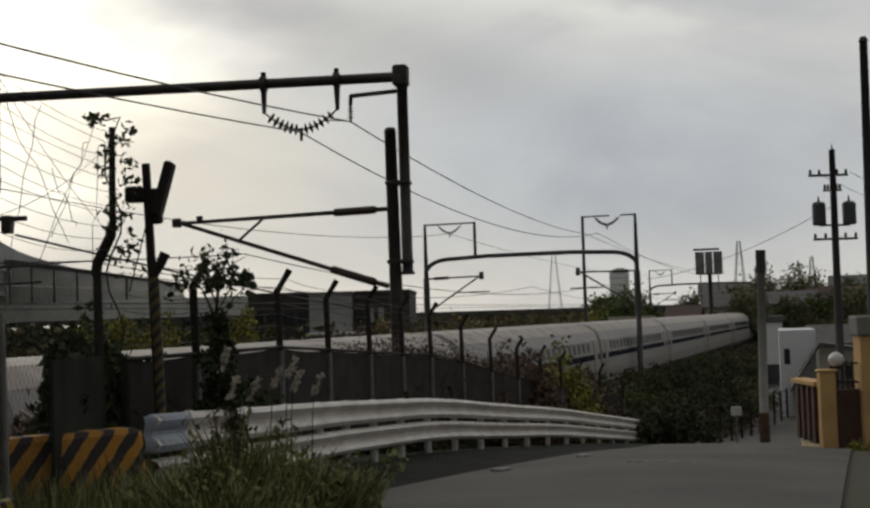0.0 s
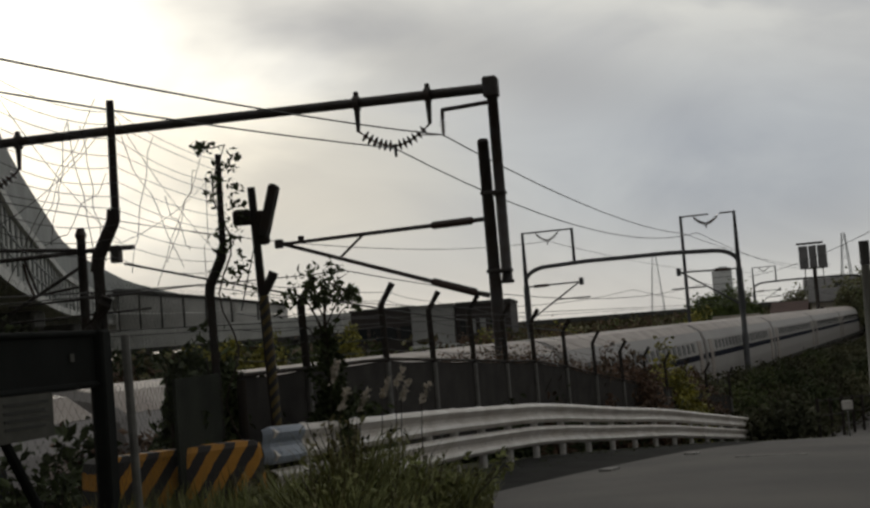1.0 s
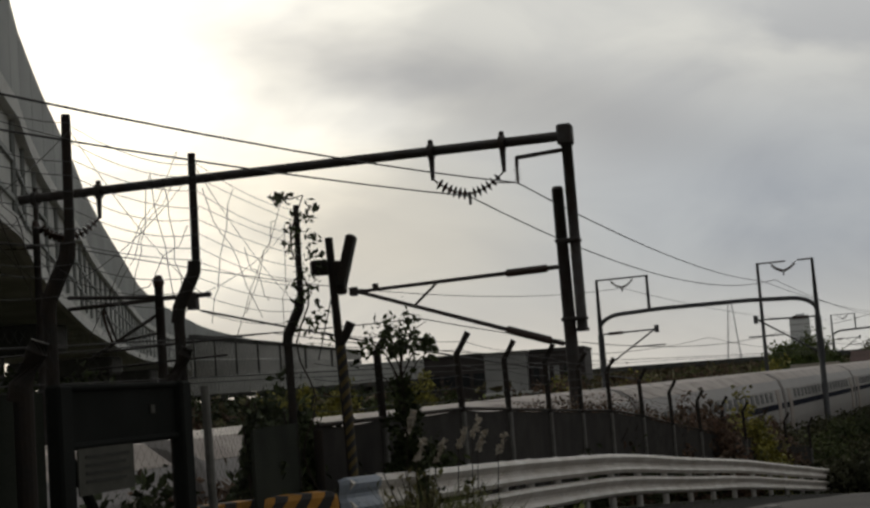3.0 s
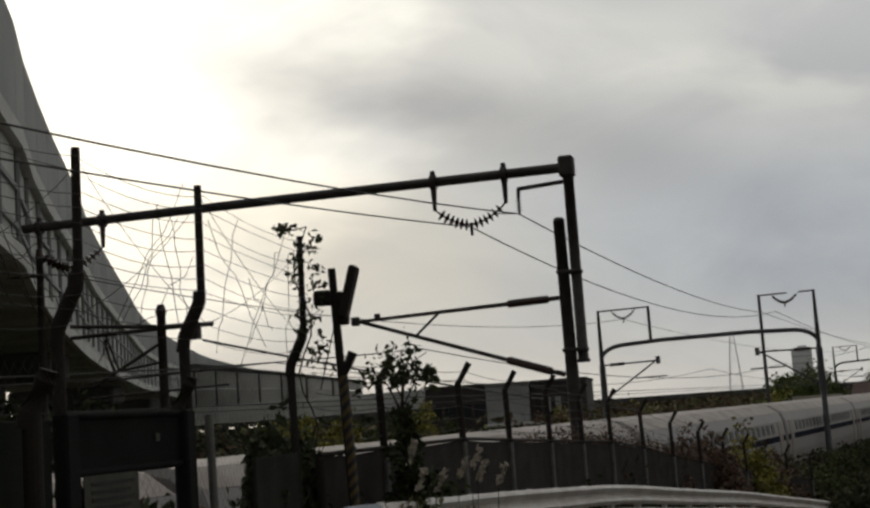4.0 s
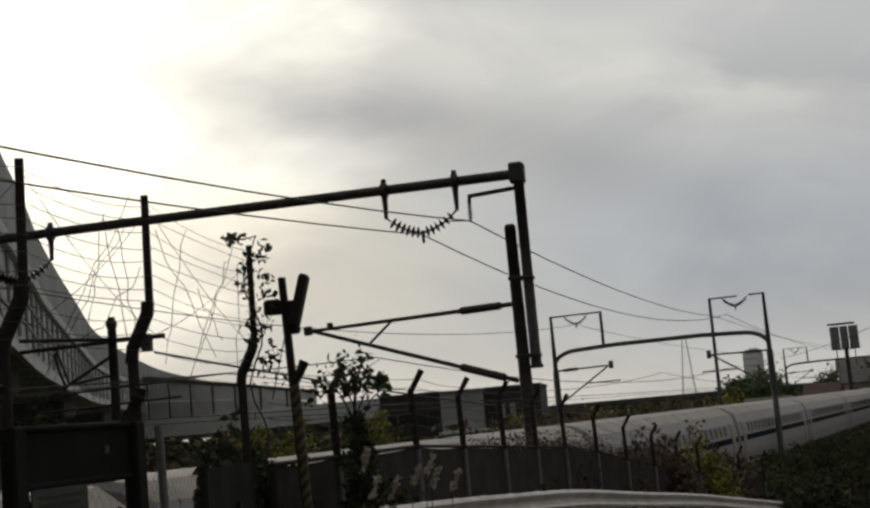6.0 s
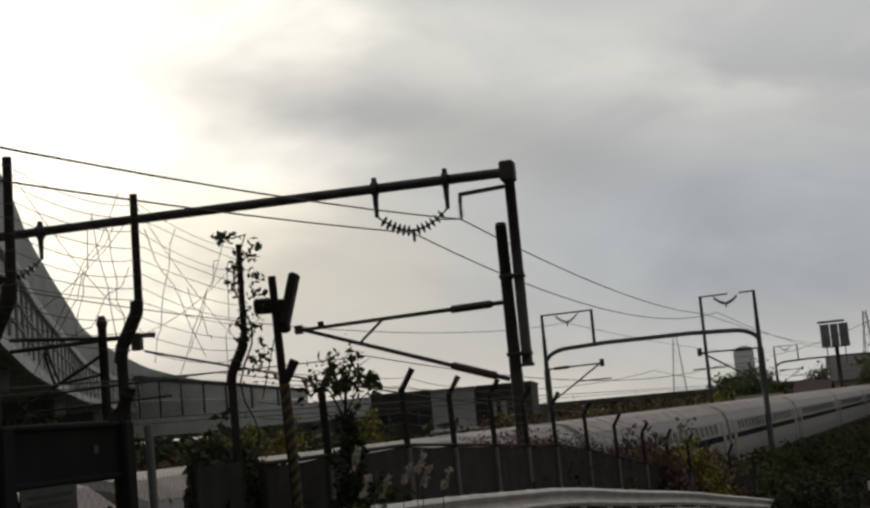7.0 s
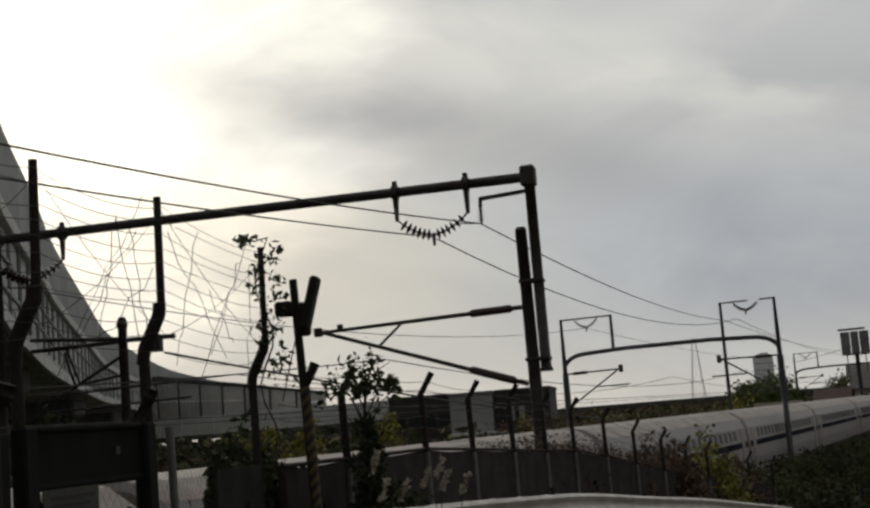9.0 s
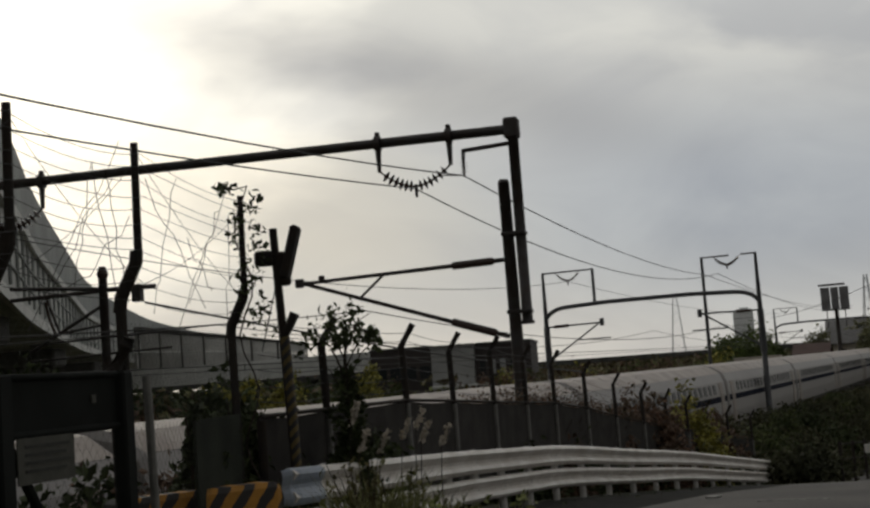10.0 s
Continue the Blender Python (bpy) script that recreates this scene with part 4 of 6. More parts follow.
    for i in range(len(FENCE_LOW) - 1):
        (x0, y0), (x1, y1), z0, z1 = FENCE_LOW[i], FENCE_LOW[i + 1], zs[i], zs[i + 1]
        d = Vector((y1 - y0, x0 - x1, 0)).normalized() * 0.012
        bm = bmesh.new()
        secs = []
        for k in range(7):
            t = k / 6
            c = Vector((x0 + (x1 - x0) * t, y0 + (y1 - y0) * t, z0 + (z1 - z0) * t))
            s = 0.03 * math.sin(math.pi * t)
            secs.append([inv @ (c + d * q + Vector((0, 0, zz))) for q, zz in ((-3, -0.45), (-1, -0.45), (-1 - s * 20, 0.40), (-1, 0.98 - s), (-3, 0.98 - s), (-3 - s * 20, 0.4))])
        add_loft(bm, secs)
        bmesh.ops.recalc_face_normals(bm, faces=bm.faces)
        part("netting", bm, M_MESH, low, "dusty dark netting panel")
        part("fence_rail", tube([inv @ Vector((x0, y0, z0 + 0.99)), inv @ Vector((x1, y1, z1 + 0.99))], 0.02, 8), M_FENCE, low)
        for zz in (1.12, 1.26, 1.40, 1.54, 1.72, 1.82):
            k = 0.0 if zz < 1.6 else (zz - 1.58) * 0.35
            bm = bmesh.new()
            add_tube(bm, [inv @ p for p in sag((x0 + k, y0, z0 + zz), (x1 + k, y1, z1 + zz), 0.03, 5)], 0.0038, 4)
            part("barbed_wire", bm, M_WIRE, low)


build_fence()


# ---- vegetation ----
M_LEAF_DARK = mat("dark_green_leaf", (0.062, 0.078, 0.03), 0.75, 0.3, 3.0, 0.0, second=(0.038, 0.048, 0.02), per_island=0.35, gloss=0.25)
M_BANK = mat("bank_leaf", (0.115, 0.112, 0.06), 0.85, 0.3, 0.16, 0.0, second=(0.035, 0.038, 0.02), per_island=0.2, gloss=0.2)
M_FARSCRUB = mat("far_scrub_leaf", (0.10, 0.115, 0.035), 0.8, 0.3, 0.12, 0.0, second=(0.115, 0.075, 0.045), per_island=0.4)
M_LEAF_YELLOW = mat("yellow_green_leaf", (0.36, 0.32, 0.055), 0.7, 0.3, 2.0, 0.0, second=(0.18, 0.18, 0.04), per_island=0.5)
M_LEAF_MID = mat("mid_green_leaf", (0.10, 0.12, 0.036), 0.75, 0.3, 1.2, 0.0, second=(0.05, 0.066, 0.024), per_island=0.3, gloss=0.3)
M_LEAF_RUST = mat("rust_brown_leaf", (0.17, 0.10, 0.068), 0.8, 0.3, 1.5, 0.0, second=(0.10, 0.07, 0.04), per_island=0.5)
M_TWIG = mat("brown_twig", (0.05, 0.036, 0.026), 0.9, 0.3, 6.0, 0.2)
M_GRASS = mat("rough_green_grass", (0.20, 0.235, 0.065), 0.75, 0.3, 1.5, 0.0, second=(0.17, 0.15, 0.07), per_island=0.5)
M_PLUME = mat("pale_seed_head", (0.58, 0.52, 0.43), 0.9, 0.2, 8.0, 0.0, per_island=0.3)


def leaves_mesh(name, centres, size, rng, flat=0.5):
    """Many small folded leaves, each of two triangles pairs round a centre."""
    n = len(centres)
    c = np.asarray(centres, float)
    a = rng.normal(size=(n, 3))
    a /= np.linalg.norm(a, axis=1)[:, None]
    b = rng.normal(size=(n, 3))
    b -= a * (a * b).sum(1)[:, None]
    b /= np.linalg.norm(b, axis=1)[:, None]
    s = size * rng.uniform(0.55, 1.35, (n, 1))
    w = s * rng.uniform(0.35, 0.6, (n, 1))
    up = np.cross(a, b) * s * 0.18
    verts = np.stack([c - a * s, c + b * w + up, c + a * s, c - b * w + up], 1).reshape(-1, 3)
    i = np.arange(n) * 4
    faces = np.stack([i, i + 1, i + 2, i, i + 2, i + 3], 1).reshape(-1, 3)
    me = bpy.data.meshes.new(name)
    me.from_pydata(verts.tolist(), [], faces.tolist())
    return me


def foliage(name, centres, size, material, rng, parent=None, label=""):
    me = leaves_mesh(name, centres, size, rng)
    me.materials.append(material)
    ob = new(name, me)
    if parent is not None:
        ob.parent = parent
    return tagged(ob, label=label)


def clumps(rng, count, radius, height, per, spread, low=0.1):
    """Leaf places of an uneven crown round the origin: clumps inside a rough dome, each a loose puff."""
    out = []
    for _ in range(count):
        q, r = rng.uniform(0, 2 * math.pi), radius * math.sqrt(rng.uniform(0, 1))
        top = height * (1 - 0.75 * (r / radius) ** 2) * rng.uniform(0.7, 1.1)
        z = low * height + rng.uniform(0, 1) ** 0.7 * max(0.05, top - low * height)
        c = np.array([r * math.cos(q), r * math.sin(q), z])
        out.append(c + rng.normal(size=(per, 3)) * spread * rng.uniform(0.6, 1.3))
    return np.concatenate(out)


def stems(rng, count, radius, height, r0):
    bm = bmesh.new()
    for _ in range(count):
        q, k = rng.uniform(0, 2 * math.pi), rng.uniform(0.2, 0.9)
        e = (radius * k * math.cos(q), radius * k * math.sin(q), height * rng.uniform(0.6, 0.98))
        m = (e[0] * 0.35 + rng.normal() * 0.05, e[1] * 0.35 + rng.normal() * 0.05, e[2] * 0.5)
        add_tube(bm, [(rng.normal() * 0.04, rng.normal() * 0.04, -0.3), m, e], [r0, r0 * 0.6, r0 * 0.2], 5)
    return bm


def shrub(x, y, z, radius, height, leaf, size, count, per, label, seed, stem_n=7, name="shrub", category="shrub", group="", low=0.1, spread=0.16):
    rng = np.random.default_rng(seed)
    g = empty(name, (x, y, z), label, category, group=group)
    part("branchwork", stems(rng, stem_n, radius, height, 0.02 + 0.008 * height), M_TWIG, g)
    foliage("leaves", clumps(rng, count, radius, height, per, spread * radius, low), size, leaf, rng, g)
    return g


def tree(x, y, z, radius, height, leaf, size, count, per, label, seed):
    rng = np.random.default_rng(seed)
    g = empty("tree", (x, y, z), label, "tree")
    bm = bmesh.new()
    add_tube(bm, [(0, 0, -0.4), (0.1, 0.05, height * 0.35), (0.05, -0.1, height * 0.7)], [height * 0.035, height * 0.025, height * 0.01], 8)
    for k in range(6):
        q = k * 1.05 + rng.uniform(0, 0.6)
        add_tube(bm, [(0.08, 0.03, height * (0.3 + 0.05 * k)), (radius * 0.4 * math.cos(q), radius * 0.4 * math.sin(q), height * (0.5 + 0.05 * k)), (radius * 0.8 * math.cos(q), radius * 0.8 * math.sin(q), height * (0.62 + 0.05 * k))], [height * 0.015, height * 0.01, height * 0.004], 5)
    part("trunk", bm, M_TWIG, g)
    foliage("crown", clumps(rng, count, radius, height, per, 0.16 * radius, 0.35), size, leaf, rng, g)
    return g


# rust brown and green scrub between the low fence and the track
rs = random.Random(11)
for i in range(34):
    v = -66 + i * 1.12
    u = rs.uniform(8.3, 9.6)
    p = uv(u, v)
    zg = ground_z(u, v)
    top = float(np.interp(v, [-66, -52, -47, -41, -36, -32.5, -29], [0.75, 0.75, 0.75, 0.6, 0.1, -0.6, -1.3])) + rs.uniform(-0.2, 0.2)
    leaf = M_LEAF_RUST if rs.random() < 0.75 else M_LEAF_DARK
    shrub(p.x, p.y, zg, rs.uniform(0.9, 1.3), max(0.7, (top - zg) / 1.08), leaf, 0.075, 190, 50, "rust brown wild scrub on the railway bank" if leaf is M_LEAF_RUST else "dark green wild scrub on the railway bank", 100 + i, stem_n=14, name="scrub_bush", category="bush", group="scrub along the bank", spread=0.15)
shrub(3.75, 39.8, -2.4, 0.95, 2.95, M_LEAF_YELLOW, 0.085, 170, 30, "yellow green bush behind the railway fence", 31, name="bush", category="bush")
shrub(3.2, 41.0, -2.5, 0.6, 1.9, M_LEAF_MID, 0.085, 60, 24, "yellow green bush behind the railway fence", 32, name="bush", category="bush")
# bushes beyond the tracks
for i, (x, y, r, top) in enumerate(((-13.6, 58.6, 1.5, 2.1), (-11.9, 59.0, 1.4, 1.9), (-10.2, 60.0, 1.6, 1.7), (-8.8, 61.0, 1.3, 2.0), (-7.4, 61.0, 1.2, 1.4))):
    shrub(x, y, -2.2, r, top + 2.2, (M_LEAF_YELLOW, M_LEAF_MID)[i in (2, 4)], 0.12, 330, 30, ("yellow green bush beyond the railway", "green bush beyond the railway")[i in (2, 4)], 180 + i, name="bush", category="bush", group="bushes beyond the tracks", spread=0.12)
for i in range(13):
    v = -14 + i * 4.6
    u = -8.6 - rs.uniform(0, 2.5)
    p = uv(u, v)
    zg = ground_z(u, v)
    shrub(p.x, p.y, zg, rs.uniform(1.6, 2.4), rs.uniform(1.25, 1.9) - zg, M_LEAF_RUST, 0.13, 120, 24, "rust brown bush beyond the railway", 240 + i, name="bush", category="bush", group="bushes beyond the tracks", spread=0.12)
for i in range(16):
    v = -46 + i * 6.2
    u = -9.5 - rs.uniform(0, 5) - (3 if i < 5 else 0)
    p = uv(u, v)
    zg = ground_z(u, v)
    leaf = (M_LEAF_YELLOW, M_LEAF_MID, M_LEAF_RUST, M_LEAF_MID)[i % 4]
    h = max(1.0, rs.uniform(0.7, 2.0) - zg)
    shrub(p.x, p.y, zg, rs.uniform(1.8, 3.2), h, leaf, 0.15, 110, 22, {M_LEAF_YELLOW: "yellow green bush beyond the railway", M_LEAF_MID: "green bush beyond the railway", M_LEAF_RUST: "rust brown bush beyond the railway"}[leaf], 200 + i, name="bush", category="bush", group="bushes beyond the tracks", spread=0.12)


def bank_stuff():
    """Dense dark undergrowth on the bank between the road and the line."""
    rng = np.random.default_rng(5)
    pts = []
    for _ in range(2600):
        v = -37 + 190 * rng.uniform() ** 1.6
        u = rng.uniform(6.6, 13.5 + max(0, v + 20) * 0.03)
        k = max(0.0, 1 - abs((u - 8.2) / 6.5))
        cap = float(np.interp(v, [-37, -10, 33, 60, 100, 150], [-1.2, -1.55, -2.1, -2.35, -2.5, -2.5])) + 0.1 * max(0.0, u - 9.0)
        h = (0.5 + 0.9 * k) * (0.55 + 0.9 * noise.noise(Vector((u * 0.5, v * 0.16, 8.0))) + 0.35)
        p = uv(u, v, ground_z(u, v))
        c = np.array([p.x, p.y, min(cap - 0.15, p.z + max(0.1, h) * rng.uniform(0.1, 1.0))])
        pts.append(c + rng.normal(size=(22, 3)) * np.array([0.35, 0.35, 0.2]))
    pts = np.concatenate(pts)
    ob = foliage("bank_undergrowth", pts, 0.13, M_BANK, rng)
    tagged(ob, "dense dark green undergrowth covering the bank", "undergrowth", kind="stuff")
    rng = np.random.default_rng(6)
    pts = []
    for _ in range(420):
        v = -30 + 160 * rng.uniform() ** 1.4
        u = rng.uniform(7.0, 13.5)
        p = uv(u, v, ground_z(u, v))
        cap = float(np.interp(v, [-37, -10, 33, 60, 100, 150], [-1.2, -1.55, -2.1, -2.35, -2.5, -2.5]))
        pts.append(np.array([p.x, p.y, min(cap - 0.1, p.z + rng.uniform(0.3, 1.3))]) + rng.normal(size=(16, 3)) * np.array([0.28, 0.28, 0.16]))
    ob = foliage("bank_shoots", np.concatenate(pts), 0.10, M_BANK, rng)
    tagged(ob, "dull green leafy shoots over the bank", "undergrowth", kind="stuff")
    # low cover on the bank beside the near fence
    rng = np.random.default_rng(7)
    pts = []
    for _ in range(1500):
        v = rng.uniform(-80, -18)
        u = rng.uniform(6.0, 10.9)
        p = uv(u, v, ground_z(u, v))
        pts.append(np.array([p.x, p.y, p.z + rng.uniform(0.05, 0.7)]) + rng.normal(size=(16, 3)) * 0.2)
    ob = foliage("bank_weeds", np.concatenate(pts), 0.07, M_LEAF_DARK, rng)
    tagged(ob, "low dark weeds on the slope above the track", "weeds", kind="stuff")
    # dry stalks and seed heads standing behind the low fence
    rng = np.random.default_rng(12)
    fx, fy = [p[0] for p in FENCE_LOW], [p[1] for p in FENCE_LOW]
    pts = []
    for _ in range(3600):
        y = 20.0 + 19.5 * rng.uniform()
        x = float(np.interp(y, fy, fx)) - 0.25 - 0.7 * rng.uniform()
        top = float(np.interp(y, [20.0, 23.0, 26.5, 30.0, 34.0, 40.0], [1.12, 1.28, 1.32, 1.1, 0.45, -0.35])) - 0.5 * rng.uniform() ** 0.8
        low = float(np.interp(y, [22.5, 40.0], [0.2, -1.6]))
        for k in range(9):
            z = low + (top - low) * (k + rng.uniform()) / 9
            pts.append((x + 0.10 * rng.normal() * (k / 9), y + 0.10 * rng.normal() * (k / 9), z))
    ob = foliage("dry_stalks", np.array(pts), 0.034, M_LEAF_RUST, rng)
    tagged(ob, "rust brown dry stalks standing behind the low fence", "weeds", kind="stuff")
    # far scrub beyond the line
    rng = np.random.default_rng(8)
    pts = []
    for _ in range(2200):
        v = rng.uniform(-75, 260)
        u = -17 - 90 * rng.uniform() ** 1.3
        p = uv(u, v, ground_z(u, v))
        pts.append(np.array([p.x, p.y, p.z + rng.uniform(0.2, 3.0)]) + rng.normal(size=(14, 3)) * np.array([0.9, 0.9, 0.45]))
    ob = foliage("far_scrub", np.concatenate(pts), 0.4, M_FARSCRUB, rng)
    tagged(ob, "far green and brown scrub behind the railway", "scrub", kind="stuff")
    # hedge of dark trees under the big viaduct
    rng = np.random.default_rng(9)
    pts = []
    for _ in range(3400):
        v = rng.uniform(-95, 120)
        u = -26 - 10 * rng.uniform() - max(0.0, v + 10) * 0.35
        p = uv(u, v, ground_z(u, v))
        top = float(np.interp(v, [-95, -34, -22, 120], [6.6, 6.2, 3.3, 3.2])) + 1.0 * noise.noise(Vector((v * 0.2, 1.0, 2.0)))
        pts.append(np.array([p.x, p.y, p.z + top * rng.uniform(0.0, 1.0)]) + rng.normal(size=(18, 3)) * np.array([0.6, 0.6, 0.4]))
    for _ in range(700):
        v = rng.uniform(-64, -26)
        u = rng.uniform(-27, -21)
        p = uv(u, v, ground_z(u, v))
        pts.append(np.array([p.x, p.y, p.z + 5.0 * rng.uniform()]) + rng.normal(size=(18, 3)) * np.array([0.6, 0.6, 0.4]))
    ob = foliage("dark_thicket", np.concatenate(pts), 0.26, M_LEAF_DARK, rng)
    tagged(ob, "dark thicket in the shade below the viaduct", "thicket", kind="stuff")


bank_stuff()
for i in range(12):
    u, v = rs.uniform(8.0, 13.0), -33 + i * 4.6
    p = uv(u, v, ground_z(u, v))
    top = float(np.interp(v, [-37, -10, 33], [-0.95, -1.3, -1.8]))
    shrub(p.x, p.y, p.z, rs.uniform(0.8, 1.5), max(0.6, top - p.z), (M_BANK, M_LEAF_MID, M_LEAF_DARK)[i % 3], 0.09, 110, 28, ("mottled dark shrub on the bank", "green shrub on the bank", "dark green shrub on the bank")[i % 3], 400 + i, name="bank_shrub", category="shrub", group="shrubs on the bank", spread=0.14)


def build_near_plants():
    # slender bushy sapling beside the striped pole
    rng = np.random.default_rng(21)
    g = empty("sapling", (-2.05, 13.1, 0.0), "bushy dark sapling with a leafy top at the fence", "sapling")
    bm = bmesh.new()
    add_tube(bm, [(0, 0, -0.2), (0.03, 0, 0.9), (-0.02, 0, 1.6), (0.03, 0, 2.15)], [0.035, 0.028, 0.02, 0.008], 7)
    part("stem", bm, M_TWIG, g)
    for k in range(8):
        q = rng.uniform(0, 6.28)
        part("branch", tube([(0, 0, 1.3 + 0.08 * k), (0.17 * math.cos(q), 0.17 * math.sin(q), 1.6 + 0.08 * k), (0.33 * math.cos(q), 0.33 * math.sin(q), 1.75 + 0.07 * k)], [0.009, 0.007, 0.003], 5), M_TWIG, g)
    low = clumps(rng, 200, 0.17, 1.8, 22, 0.05, 0.1)
    high = clumps(rng, 46, 0.40, 0.5, 9, 0.05, 0.05) + np.array([0, 0, 1.86])
    foliage("leaves", np.concatenate([low, high]), 0.045, M_LEAF_DARK, rng, g)
    # climber on a fence post
    rng = np.random.default_rng(22)
    g = empty("climbing_ivy", (-2.6, 11.35, 1.2), "dark climbing ivy wound round a fence post", "ivy")
    bm = bmesh.new()
    pts = [(0.07 * math.cos(k * 1.1), 0.07 * math.sin(k * 1.1), -0.6 + 0.16 * k) for k in range(18)]
    add_tube(bm, pts + [(-0.05, 0, 2.1), (-0.16, 0, 2.13)], 0.008, 5)
    part("stem", bm, M_TWIG, g)
    c = []
    for z in np.linspace(0.85, 2.05, 30):
        q = rng.uniform(0, 6.28)
        c.append(np.array([0.07 + 0.10 * math.cos(q), 0.1 * math.sin(q), z]) + rng.normal(size=(7, 3)) * 0.035)
    c.append(np.array([-0.14, 0, 2.12]) + rng.normal(size=(40, 3)) * np.array([0.065, 0.04, 0.025]))
    for z in (1.0, 1.35, 1.7):
        c.append(np.array([-0.06, 0, z]) + rng.normal(size=(12, 3)) * 0.045)
    foliage("leaves", np.concatenate(c), 0.036, M_LEAF_DARK, rng, g)
    # ivy heaped along the tall fence
    hedge = ((-3.3, 13.4, 0.6, 1.5), (-2.75, 14.2, 0.6, 1.35), (-2.95, 12.9, 0.5, 1.45), (-2.3, 15.0, 0.6, 1.2), (-3.15, 12.4, 0.45, 1.4), (-2.9, 12.5, 0.35, 1.2), (-2.95, 11.3, 0.25, 1.5), (-2.9, 10.75, 0.2, 1.52), (-2.85, 11.9, 0.3, 1.5))
    for i, (x, y, r, h) in enumerate(hedge):
        shrub(x, y, 0.0, r, h * (0.88 if y > 13.6 else 1.08), M_LEAF_DARK, 0.055, 170, 26, "dark ivy bush heaped against the fence", 300 + i, name="ivy_bush", category="ivy", group="ivy along the fence", spread=0.16)


build_near_plants()


def blade_tuft(bm, x, y, z, n, h, rng, lean=0.35):
    for _ in range(n):
        q, k = rng.uniform(0, 6.28), rng.uniform(0.5, 1.15) * h
        bx, by = x + rng.normal() * 0.07, y + rng.normal() * 0.07
        w = rng.uniform(0.006, 0.013)
        ex, ey = math.cos(q) * lean * k * rng.uniform(0.3, 1), math.sin(q) * lean * k * rng.uniform(0.3, 1)
        wx, wy = -math.sin(q) * w, math.cos(q) * w
        a = [bm.verts.new(p) for p in ((bx - wx, by - wy, z), (bx + wx, by + wy, z), (bx + ex * 0.35 + wx * 0.8, by + ey * 0.35 + wy * 0.8, z + k * 0.6), (bx + ex * 0.35 - wx * 0.8, by + ey * 0.35 - wy * 0.8, z + k * 0.6), (bx + ex, by + ey, z + k * 0.95))]
        bm.faces.new(a[:4])
        bm.faces.new((a[3], a[2], a[4]))


